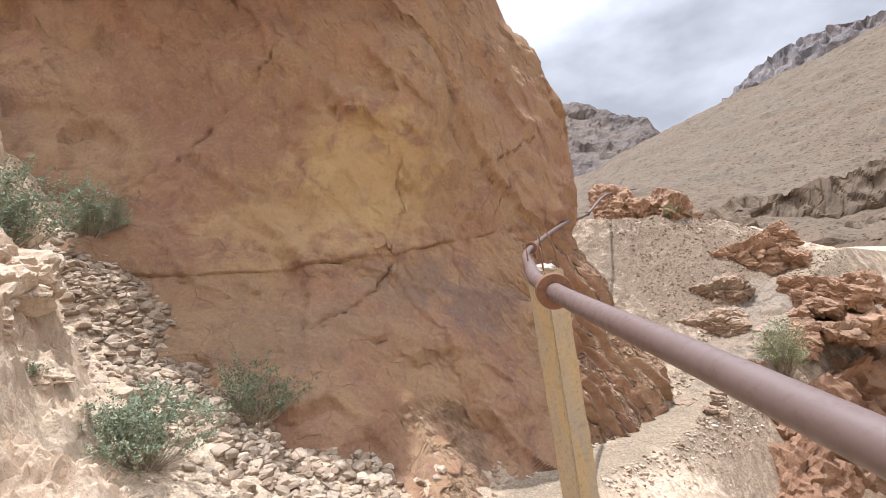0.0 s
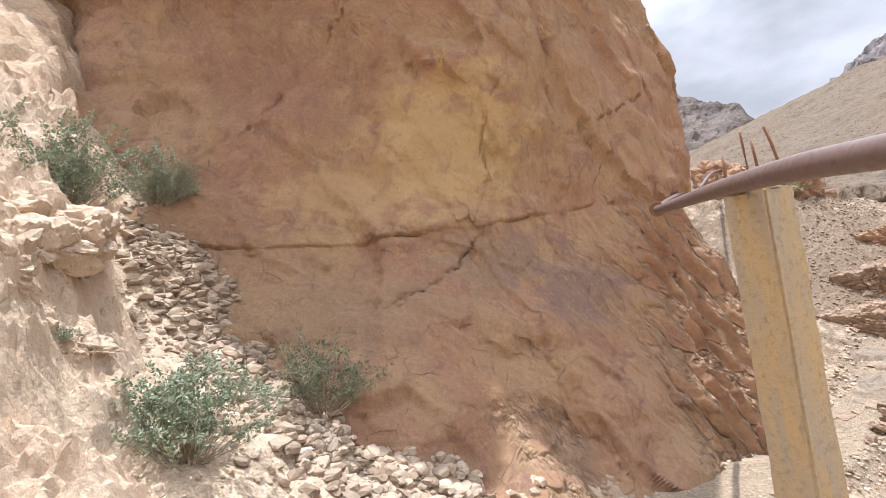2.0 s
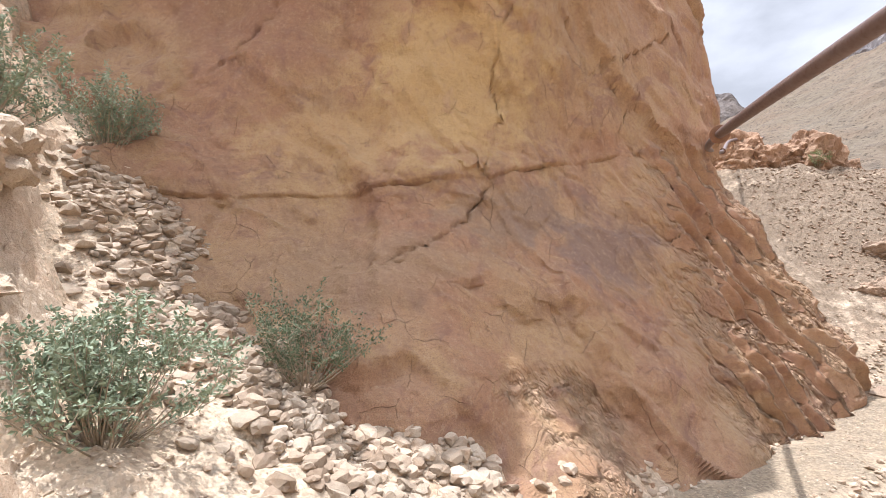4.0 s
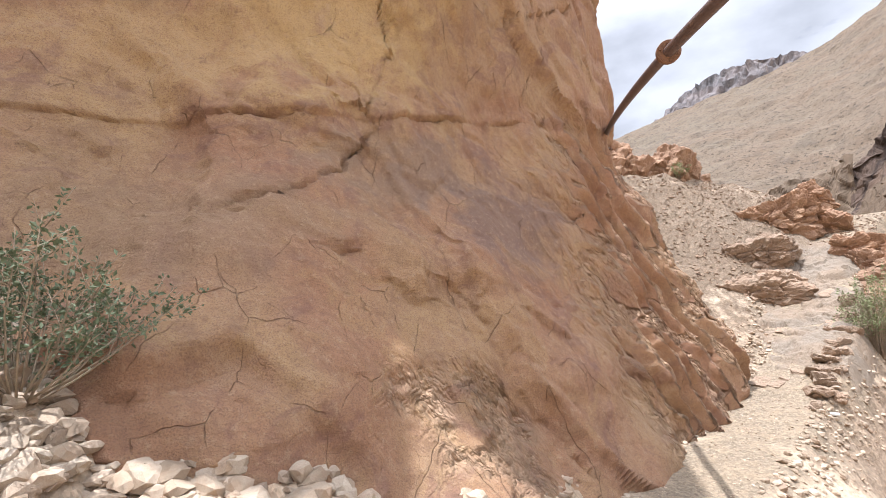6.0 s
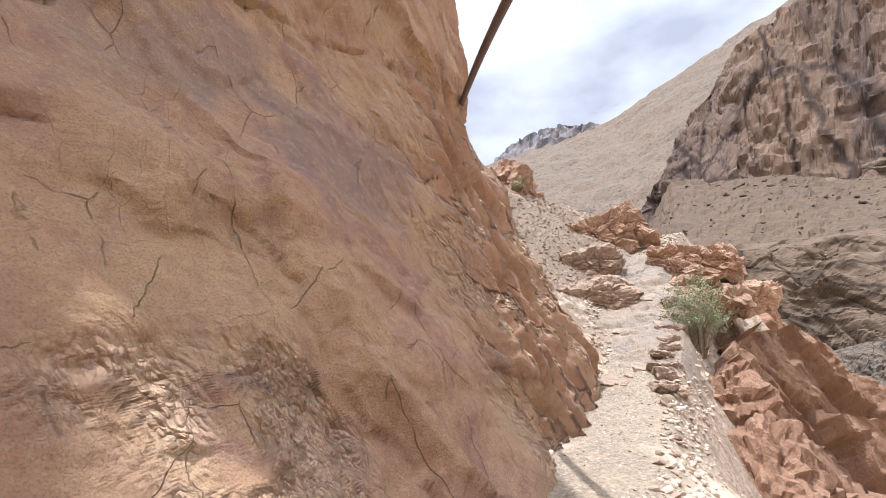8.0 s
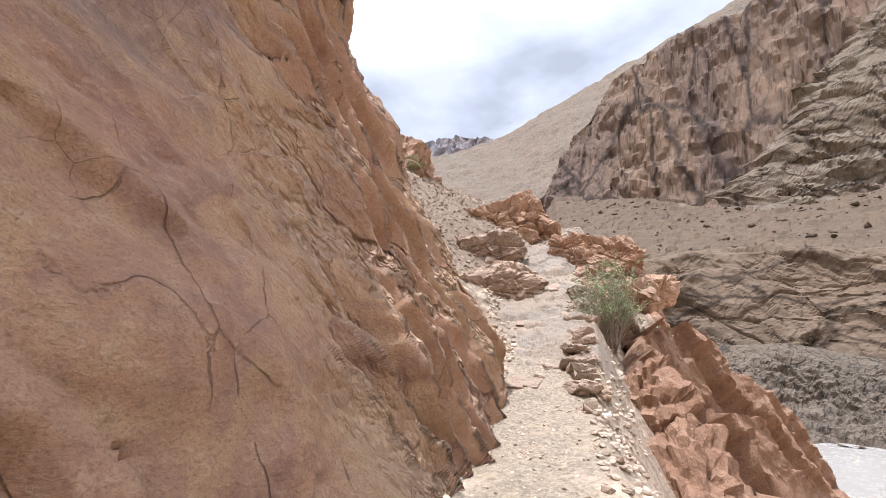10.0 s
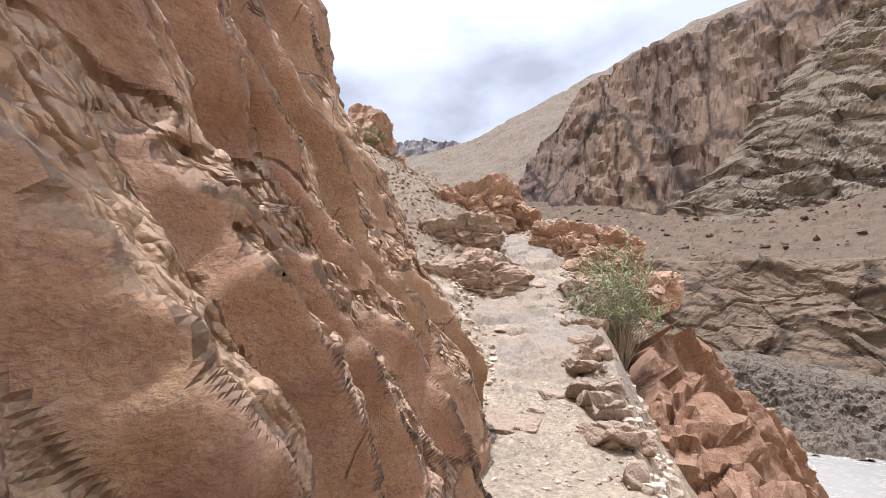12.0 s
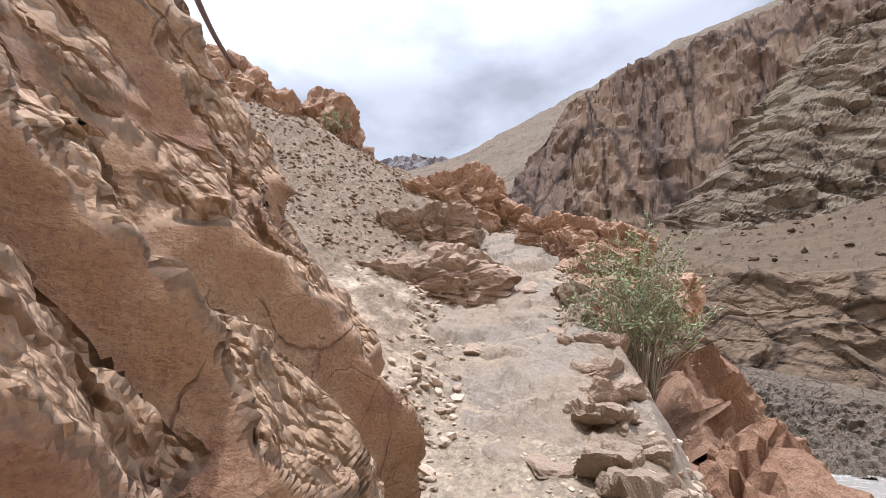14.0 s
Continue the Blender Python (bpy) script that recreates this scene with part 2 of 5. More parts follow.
ORANGE, UMBER = (0.36, 0.206, 0.122), (0.215, 0.123, 0.085)
VIOLET = (0.20, 0.138, 0.118)
cliff_mat = rock_material("cliff_rock", ORANGE, (0.385, 0.25, 0.138), UMBER, (0.46, 0.33, 0.213), 1.0, 1.0, patches=(
    ((-2.2, 12.6, 4.8), (2.2, 4, 2.2), (0.53, 0.375, 0.175), 0.9),
    ((-4.6, 12.0, 3.4), (1.8, 4, 1.2), (0.50, 0.34, 0.17), 0.8),
    ((-0.6, 12.6, 1.9), (1.6, 3, 0.8), (0.26, 0.19, 0.14), 0.75),
    ((1.2, 13.0, 1.4), (1.5, 3, 1.3), VIOLET, 0.75),
    ((-3.4, 10.9, 0.6), (2.2, 3, 0.9), (0.30, 0.205, 0.13), 0.6),
    ((-7.0, 13.5, 7.0), (3.0, 4, 2.0), (0.29, 0.165, 0.11), 0.6),
    ((2.6, 13.8, 7.6), (2.0, 4, 2.2), (0.36, 0.21, 0.14), 0.35)), pale_cut=0.58, fresh_lit=(0.60, 0.41, 0.265))
red_mat = rock_material("red_rock", (0.258, 0.148, 0.090), (0.292, 0.176, 0.107), (0.146, 0.084, 0.057), (0.387, 0.275, 0.185), 1.5, 0.8)
block_mat = rock_material("orange_block", (0.344, 0.219, 0.142), (0.378, 0.249, 0.159), (0.215, 0.133, 0.090), (0.473, 0.361, 0.258), 1.5, 0.8)
tan_mat = rock_material("tan_rock", (0.338, 0.256, 0.184), (0.353, 0.248, 0.169), (0.223, 0.158, 0.115), (0.432, 0.360, 0.281), 1.8, 0.8)
bank_rock_mat = rock_material("bank_rock", (0.68, 0.555, 0.415), (0.69, 0.525, 0.375), (0.42, 0.30, 0.205), (0.74, 0.63, 0.49), 1.6, 0.8)
ramp_mat = rock_material("path_bedrock", (0.255, 0.215, 0.168), (0.275, 0.213, 0.153), (0.155, 0.12, 0.09), (0.37, 0.32, 0.255), 2.2, 0.6)
stone_mat = rock_material("scree_stone", (0.55, 0.47, 0.365), (0.53, 0.42, 0.31), (0.33, 0.26, 0.205), (0.62, 0.55, 0.45), 5.0, 0.4, island=0.45)


def ground_material():
    m, n, l, b = material("gravel_ground")
    tc = n.new("ShaderNodeTexCoord").outputs["Object"]
    big = n_noise(n, l, tc, 0.35, 6, 0.6, 0.4)
    mid = n_noise(n, l, tc, 2.2, 8, 0.65)
    fine = n_noise(n, l, tc, 16, 8, 0.7)
    c = n_mix(n, l, n_range(n, l, big, 0.38, 0.62), (0.55, 0.445, 0.33), (0.55, 0.41, 0.285))
    c = n_mix(n, l, n_range(n, l, mid, 0.5, 0.72, 0, 0.7), c, (0.56, 0.475, 0.365))
    c = n_mix(n, l, n_range(n, l, mid, 0.46, 0.3, 0, 0.6), c, (0.42, 0.27, 0.17))
    c = n_mix(n, l, n_range(n, l, fine, 0.52, 0.72, 0, 0.5), c, (0.60, 0.53, 0.43))
    c = n_mix(n, l, n_range(n, l, fine, 0.46, 0.28, 0, 0.5), c, (0.36, 0.27, 0.20))
    at = n.new("ShaderNodeAttribute")
    at.attribute_name = "trodden"
    pale_bank = n_patch(n, l, tc, (-8.5, 6.0, 0.0), (5.5, 5.5, 12.0), mid)
    c = n_mix(n, l, n_math(n, l, "MULTIPLY", pale_bank, 0.8), c, n_mix(n, l, n_range(n, l, fine, 0.35, 0.62), (0.62, 0.49, 0.36), (0.78, 0.65, 0.49)))
    # verge: grey-brown stones and their shadow, put into the ground colour
    verge = n_patch(n, l, tc, (9.0, 13.6, -3.0), (3.5, 2.6, 5.0), mid)
    c = n_mix(n, l, n_math(n, l, "MULTIPLY", verge, 0.85), c, n_mix(n, l, n_range(n, l, fine, 0.35, 0.65), (0.22, 0.165, 0.12), (0.40, 0.31, 0.225)))
    scree = n_patch(n, l, tc, (12.0, 21.8, 3.0), (10.5, 8.5, 12.0), mid)
    c = n_mix(n, l, n_math(n, l, "MULTIPLY", scree, 0.9), c, n_mix(n, l, n_range(n, l, fine, 0.35, 0.65), (0.135, 0.10, 0.07), (0.245, 0.19, 0.138)))
    path_c = n_mix(n, l, n_range(n, l, fine, 0.35, 0.7), (0.20, 0.16, 0.115), (0.39, 0.32, 0.235))
    path_c = n_mix(n, l, n_range(n, l, mid, 0.45, 0.65, 0, 0.6), path_c, (0.37, 0.29, 0.20))
    c = n_mix(n, l, at.outputs["Fac"], c, path_c)
    for sc, lo in ((14, 0.84), (38, 0.80)):
        grit = n.new("ShaderNodeTexVoronoi")
        grit.inputs["Scale"].default_value = sc
        l.new(tc, grit.inputs["Vector"])
        sep = n.new("ShaderNodeSeparateColor")
        l.new(grit.outputs["Color"], sep.inputs[0])
        c = n_mix(n, l, 1.0, c, n_mix(n, l, sep.outputs[0], (lo, lo, lo), (1.1, 1.09, 1.07)), "MULTIPLY")
    l.new(c, b.inputs["Base Color"])
    b.inputs["Roughness"].default_value = 0.95
    b.inputs["Specular IOR Level"].default_value = 0.15
    vor = n.new("ShaderNodeTexVoronoi")
    vor.inputs["Scale"].default_value = 22
    l.new(tc, vor.inputs["Vector"])
    h = n_math(n, l, "ADD", n_math(n, l, "MULTIPLY", mid, 1.0), n_math(n, l, "MULTIPLY", fine, 0.9))
    h = n_math(n, l, "SUBTRACT", h, n_math(n, l, "MULTIPLY", vor.outputs["Distance"], 0.25))
    n_bump(n, l, b, h, 0.6, 0.08)
    return m


ground_mat = ground_material()


def far_material(name, a, bcol, dark, scale, bump, distance, speck=0.0, stretch=(1, 1, 1), joints=0.0):
    m, n, l, b = material(name)
    tc = n.new("ShaderNodeTexCoord").outputs["Object"]
    st = n_map(n, l, tc, stretch)
    big = n_noise(n, l, st, 0.02 * scale, 8, 0.6, 0.6)
    mid = n_noise(n, l, st, 0.11 * scale, 9, 0.65, 0.3)
    c = n_mix(n, l, n_range(n, l, big, 0.38, 0.62), a, bcol)
    c = n_mix(n, l, n_range(n, l, mid, 0.50, 0.72, 0, 0.7), c, dark)
    if speck:
        sp = n_noise(n, l, tc, 0.45 * scale, 3, 0.7)
        c = n_mix(n, l, n_range(n, l, sp, 0.56, 0.64, 0, speck), c, tuple(0.5 * x for x in dark))
    if joints:
        wz = n.new("ShaderNodeTexNoise")
        wz.inputs["Scale"].default_value, wz.inputs["Detail"].default_value = 0.12, 6
        l.new(tc, wz.inputs["Vector"])
        wa = n.new("ShaderNodeVectorMath")
        wa.operation = "MULTIPLY_ADD"
        wa.inputs[1].default_value = (5, 5, 5)
        l.new(wz.outputs["Color"], wa.inputs[0])
        l.new(st, wa.inputs[2])
        for sc, k in ((joints, 0.5), (joints * 3.1, 0.25)):
            vo = n.new("ShaderNodeTexVoronoi")
            vo.feature = "DISTANCE_TO_EDGE"
            vo.inputs["Scale"].default_value = sc
            l.new(wa.outputs[0], vo.inputs["Vector"])
            c = n_mix(n, l, n_range(n, l, vo.outputs["Distance"], 0.01, 0.045, k * 1.5, 0), c, tuple(0.4 * x for x in dark))
    l.new(c, b.inputs["Base Color"])
    b.inputs["Roughness"].default_value = 0.95
    b.inputs["Specular IOR Level"].default_value = 0.1
    n_bump(n, l, b, mid, bump, distance)
    return m


hill_mat = far_material("far_slope", (0.158, 0.128, 0.094), (0.162, 0.121, 0.086), (0.093, 0.077, 0.062), 1.0, 0.9, 3.0, 0.8)
farcliff_mat = far_material("far_cliff_rock", (0.112, 0.080, 0.062), (0.185, 0.127, 0.085), (0.075, 0.058, 0.050), 1.4, 0.9, 2.0, 0.0, (1.3, 1.3, 0.22), 0.03)
bluff_mat = far_material("bluff_earth", (0.152, 0.118, 0.086), (0.175, 0.129, 0.090), (0.101, 0.079, 0.061), 2.0, 0.8, 1.0, 0.0, (1.3, 1.3, 0.3), 0.0)
terrace_mat = far_material("terrace_rock", (0.126, 0.092, 0.062), (0.144, 0.102, 0.067), (0.074, 0.054, 0.039), 3.0, 0.6, 0.5, 0.0, (0.45, 0.45, 1.3), 0.075)
ridge_mat = far_material("dark_ridge_rock", (0.17, 0.16, 0.16), (0.24, 0.21, 0.20), (0.09, 0.09, 0.10), 0.5, 0.8, 14.0)
mountain_mat = far_material("mountain_rock", (0.15, 0.13, 0.12), (0.19, 0.155, 0.13), (0.09, 0.08, 0.08), 0.4, 0.8, 20.0)


def plain_material(name, a, bcol, dark, scale, rough, metal=0.0, bump=0.2, dist=0.01, stretch=(1, 1, 1)):
    m, n, l, b = material(name)
    tc = n.new("ShaderNodeTexCoord").outputs["Object"]
    st = n_map(n, l, tc, stretch)
    mid = n_noise(n, l, st, scale, 7, 0.6, 0.3)
    fine = n_noise(n, l, tc, scale * 9, 6, 0.65)
    c = n_mix(n, l, n_range(n, l, mid, 0.38, 0.62), a, bcol)
    c = n_mix(n, l, n_range(n, l, fine, 0.52, 0.7, 0, 0.6), c, dark)
    l.new(c, b.inputs["Base Color"])
    l.new(n_range(n, l, fine, 0.3, 0.7, rough - 0.12, rough + 0.1), b.inputs["Roughness"])
    b.inputs["Metallic"].default_value = metal
    n_bump(n, l, b, fine, bump, dist)
    return m


pipe_mat = plain_material("rusty_painted_steel", (0.130, 0.087, 0.076), (0.143, 0.101, 0.090), (0.098, 0.056, 0.042), 3.0, 0.55, 0.0, 0.25, 0.004)
rust_mat = plain_material("dark_rust", (0.20, 0.11, 0.07), (0.26, 0.14, 0.08), (0.12, 0.07, 0.05), 14.0, 0.8, 0.3, 0.5, 0.004)
concrete_mat = plain_material("weathered_concrete", (0.37, 0.315, 0.235), (0.46, 0.335, 0.17), (0.22, 0.17, 0.115), 2.6, 0.9, 0.0, 0.9, 0.02, (3.0, 3.0, 0.5))
cement_mat = plain_material("grey_cement", (0.50, 0.46, 0.40), (0.44, 0.38, 0.30), (0.34, 0.29, 0.23), 6.0, 0.92, 0.0, 0.6, 0.02)
sage_mat = plain_material("sage_leaf", (0.215, 0.265, 0.165), (0.27, 0.32, 0.215), (0.14, 0.185, 0.11), 6.0, 0.75)
green_mat = plain_material("green_leaf", (0.19, 0.24, 0.10), (0.25, 0.29, 0.14), (0.12, 0.15, 0.07), 6.0, 0.7)
# green leaf darkened in colour for the cliff's shade
shaded_leaf_mat = plain_material("shaded_green_leaf", (0.10, 0.13, 0.07), (0.13, 0.16, 0.085), (0.07, 0.09, 0.05), 6.0, 0.75)
twig_mat = plain_material("dry_twig", (0.30, 0.24, 0.17), (0.36, 0.29, 0.21), (0.18, 0.13, 0.09), 12.0, 0.9)
straw_mat = plain_material("dry_straw", (0.52, 0.41, 0.24), (0.45, 0.34, 0.19), (0.34, 0.25, 0.14), 8.0, 0.9)
pink_mat = plain_material("pink_petal", (0.62, 0.30, 0.34), (0.70, 0.42, 0.44), (0.50, 0.20, 0.24), 8.0, 0.7)
white_mat = plain_material("white_plastic", (0.75, 0.75, 0.73), (0.70, 0.70, 0.69), (0.55, 0.54, 0.52), 20.0, 0.5)
river_mat = plain_material("silty_water", (0.29, 0.27, 0.235), (0.32, 0.295, 0.26), (0.26, 0.245, 0.215), 0.1, 0.25, 0.0, 0.1, 0.05)
spur_mat = far_material("spur_rock", (0.176, 0.143, 0.102), (0.155, 0.118, 0.084), (0.080, 0.060, 0.045), 3.0, 0.7, 0.6, 0.0, (0.5, 0.5, 1.3), 0.09)
talus_mat = far_material("talus_debris", (0.108, 0.079, 0.055), (0.120, 0.086, 0.057), (0.065, 0.047, 0.034), 5.0, 0.9, 0.5, 0.35)
bank_mat = far_material("river_bank_stone", (0.125, 0.101, 0.075), (0.143, 0.111, 0.080), (0.070, 0.059, 0.049), 4.0, 0.8, 1.0, 0.0, (1, 1, 1), 0.5)


# ---------- mesh helpers ----------
def grid_mesh(name, pts, mat, smooth_shade=False, flip=False):
    """A mesh from an array of rows and columns of places."""
    r, c = pts.shape[:2]
    k = np.arange(r * c).reshape(r, c)
    q = np.stack([k[:-1, :-1], k[:-1, 1:], k[1:, 1:], k[1:, :-1]], -1).reshape(-1, 4)
    if flip:
        q = q[:, ::-1]
    me = bpy.data.meshes.new(name)
    me.vertices.add(r * c)
    me.vertices.foreach_set("co", pts.reshape(-1).astype(np.float32))
    me.loops.add(q.size)
    me.loops.foreach_set("vertex_index", q.reshape(-1).astype(np.int32))
    me.polygons.add(len(q))
    me.polygons.foreach_set("loop_start", np.arange(0, q.size, 4, dtype=np.int32))
    me.polygons.foreach_set("use_smooth", np.full(len(q), smooth_shade))
    me.update(calc_edges=True)
    me.validate()
    me.materials.append(mat)
    if smooth_shade:
        me.set_sharp_from_angle(angle=radians(55))
    return me


def part(name, bm, mat, parent=None, label=""):
    me = bpy.data.meshes.new(name)
    bm.to_mesh(me)
    bm.free()
    me.materials.append(mat)
    ob = new(name, me)
    ob.parent = parent
    if label:
        tagged(ob, label)
    return ob


def mesh_from(name, verts, faces, mat, smooth_shade=False):
    me = bpy.data.meshes.new(name)
    me.from_pydata([tuple(v) for v in verts], [], [tuple(f) for f in faces])
    me.materials.append(mat)
    if smooth_shade:
        me.polygons.foreach_set("use_smooth", np.full(len(me.polygons), True))
    return me


_balls = {}


def ball(sub):
    if sub not in _balls:
        bm = bmesh.new()
        bmesh.ops.create_icosphere(bm, subdivisions=sub, radius=1)
        _balls[sub] = (np.array([v.co[:] for v in bm.verts]), [[v.index for v in f.verts] for f in bm.faces])
        bm.free()
    return _balls[sub]


def rock_mesh(name, size, seed, mat, sub=4, planes=13, rough=0.06, layers=0.0, boxy=0.5):
    """A broken block: a ball cut flat by planes, then weathered, with bedding steps."""
    d, faces = ball(sub)
    rng = np.random.RandomState(seed)
    nrm = rng.normal(size=(planes, 3))
    axes = np.array([(1, 0, 0), (-1, 0, 0), (0, 1, 0), (0, -1, 0), (0, 0, 1), (0, 0, -1)], float)
    nrm = np.concatenate([nrm, axes + rng.normal(size=(6, 3)) * 0.16])
    nrm /= np.linalg.norm(nrm, axis=1)[:, None]
    far = np.concatenate([rng.uniform(0.86, 1.15, planes), np.full(6, 1.0 - 0.28 * boxy)])
    t = d @ nrm.T
    r = np.where(t > 0.05, far / np.maximum(t, 0.05), 9.0)
    p = d * np.sort(r, axis=1)[:, :1]
    size = np.array(size, float)
    q = p * size
    n = d / size
    n /= np.linalg.norm(n, axis=1)[:, None]
    s = size.mean()
    off = rng.uniform(-50, 50, 3)
    h = rough * s * (fbm(q / s * 1.3 + off, 5, seed % 97) + 0.5 * ridged(q / s * 2.6 + off, 3, seed % 89))
    f1, f2, val = voronoi(q / s * 1.6 + off, seed % 83, 1.2, 0.06)
    h += rough * s * (1.6 * (val - 0.5) - 1.1 * smooth(0.10, 0.0, f2 - f1))
    if sub > 4:
        f1, f2, val = voronoi(q * (1.7, 1.7, 3.2) + off, seed % 79, 1.2, 0.05)
        h += 0.11 * (val - 0.5) - 0.06 * smooth(0.06, 0.0, f2 - f1)
        f1, f2, val = voronoi(q * (5.0, 5.0, 9.0) + off, seed % 73, 1.2, 0.07)
        h += 0.035 * (val - 0.5)
    if layers:
        k = q[:, 2] / layers + fbm(q / s * 0.8 + off, 3, 5) * 0.8
        h += 0.10 * layers * (2 * np.abs((k % 1) - 0.5)) ** 3 * -1.5
    return mesh_from(name, q + n * h[:, None], faces, mat)


def rock(name, loc, size, rot, seed, mat, label, sub=4, planes=13, rough=0.06, layers=0.0, boxy=0.5, group=""):
    ob = new(name, rock_mesh(name, size, seed, mat, sub, planes, rough, layers, boxy))
    ob.matrix_world = pose(*loc, *rot)
    return tagged(ob, label, "rock", group)


# ---------- ground ----------
# centre line of the trail: x, y, z, half width, rise to the left, fall to the right
TRAIL = np.array([
    (1.2, -14, 2.8, 0.8, 0.55, 0.10), (0.3, -4, 0.3, 0.8, 0.55, 0.10), (-0.1, 0, -0.5, 0.8, 0.55, 0.10),
    (-1.1, 4.1, -1.62, 0.7, 0.44, 0.12), (-1.0, 6.1, -2.14, 0.7, 0.40, 0.15), (-0.3, 7.9, -2.62, 0.7, 0.47, 0.15),
    (0.6, 9.1, -2.84, 0.7, 0.5, 0.25), (3.2, 11.8, -2.70, 0.8, 0.7, 0.5), (5.6, 13.5, -2.45, 0.8, 0.7, 0.9),
    (7.4, 14.8, -2.05, 0.8, 0.7, 1.7), (9.4, 16.0, -1.1, 0.9, 0.6, 1.9), (11.3, 17.5, 0.0, 1.0, 0.62, 2.0),
    (13.0, 18.6, 1.1, 0.8, 0.72, 2.0), (14.8, 19.8, 2.4, 0.7, 0.75, 2.0), (18.0, 21.5, 4.0, 0.8, 0.6, 1.6), (30, 29, 4.5, 1.0, 0.3, 1.0)])


def trail(x, y):
    best = np.full(x.shape, 1e9)
    side = np.zeros(x.shape)
    vals = np.zeros(x.shape + (4,))
    for a, b in zip(TRAIL[:-1], TRAIL[1:]):
        e = b[:2] - a[:2]
        ln = np.hypot(*e)
        t = np.clip(((x - a[0]) * e[0] + (y - a[1]) * e[1]) / ln ** 2, 0, 1)
        dx, dy = x - a[0] - t * e[0], y - a[1] - t * e[1]
        d = np.hypot(dx, dy)
        near = d < best
        best = np.where(near, d, best)
        side = np.where(near, np.sign(e[1] * dx - e[0] * dy), side)
        v = a[2:] * (1 - t[..., None]) + b[2:] * t[..., None]
        vals = np.where(near[..., None], v, vals)
    return best, side, vals


def height(x, y, bumps=True):
    d, side, v = trail(x, y)
    z, w, left, right = v[..., 0], v[..., 1], v[..., 2], v[..., 3]
    out = np.maximum(0, d - w)
    up = z + left * out
    knee = 6.2
    ridge_zone = smooth(6, 9, x) * smooth(15, 18, y)
    up = np.where(up > knee, up + ridge_zone * (knee + 0.06 * (up - knee) - up), up)
    far_up = np.minimum(up, 18 + 0.25 * (up - 18))
    down = z - right * out - 0.55 * np.maximum(0, out - 2.2)
    g = np.where(side < 0, far_up, down)
    nose = -0.64 * (x + 4.6) - 0.77 * (y - 6.6)
    g = g + np.where((side < 0) & (x < -4), 0.28 * np.minimum(np.maximum(0, out - 5.5), 30), 0)
    g = g + 1.7 * smooth(-0.2, 1.3, nose + 0.5 * perlin(np.stack([x * 0.9, y * 0.9, x * 0], -1), 25)) * smooth(-4.2, -5.6, x) * (side < 0)
    g = g + 0.9 * smooth(9.0, 11.4, y) * smooth(-4.5, -7.5, x) * (side < 0)
    g = np.maximum(g, -14.0)
    if bumps:
        p = np.stack([x, y, np.zeros_like(x)], -1)
        off = smooth(0.0, 0.9, out)
        g = g + (0.03 + 0.14 * off) * fbm(p * 0.9, 5, 11) + (0.012 + 0.05 * off) * ridged(p * 3.1, 3, 21)
        crumb = smooth(-0.7, 0.4, nose) * smooth(-3.2, -4.6, x) * (side < 0) * smooth(60, 30, d)
        g = g + crumb * (0.22 * ridged(p * 0.9, 4, 23) + 0.5 * (voronoi(p * 0.8 + 0.2 * fbm(p, 3, 24)[..., None], 33, 0.9)[2] - 0.5) + 0.14 * (voronoi(p * 2.6, 34, 1.0)[2] - 0.5))
        g = g + off * 0.10 * (voronoi(p * 1.6, 31)[2] - 0.5)
    return g


def ground_z(x, y):
    return float(height(np.array([float(x)]), np.array([float(y)]))[0])


def axis(lo, a, b, hi, step, grow=1.35):
    mid = np.arange(a, b + step * 0.5, step)
    out_hi, s = [], step
    while (out_hi[-1] if out_hi else b) < hi:
        s *= grow
        out_hi.append((out_hi[-1] if out_hi else b) + s)
    out_lo, s = [], step
    while (out_lo[-1] if out_lo else a) > lo:
        s *= grow
        out_lo.append((out_lo[-1] if out_lo else a) - s)
    return np.array(out_lo[::-1] + list(mid) + out_hi)


gx, gy = axis(-3000, -13, 26, 3000, 0.11), axis(-3000, -2, 27, 3000, 0.11)
GX, GY = np.meshgrid(gx, gy)
GZ = height(GX, GY)
ground_me = grid_mesh("ground", np.stack([GX, GY, GZ], -1), ground_mat)
td, ts, tv = trail(GX, GY)
wob = fbm(np.stack([GX, GY, GX * 0], -1) * 0.8, 4, 41)
trodden = ground_me.attributes.new("trodden", "FLOAT", "POINT")
trodden.data.foreach_set("value", np.clip(1 - (td - tv[..., 1] * (0.9 + 0.8 * wob)) / 0.5, 0, 1).reshape(-1).astype(np.float32))
ground = tagged(new("ground", ground_me), "sandy slope of broken pale stone with a trodden gravel path", "ground", kind="structure")


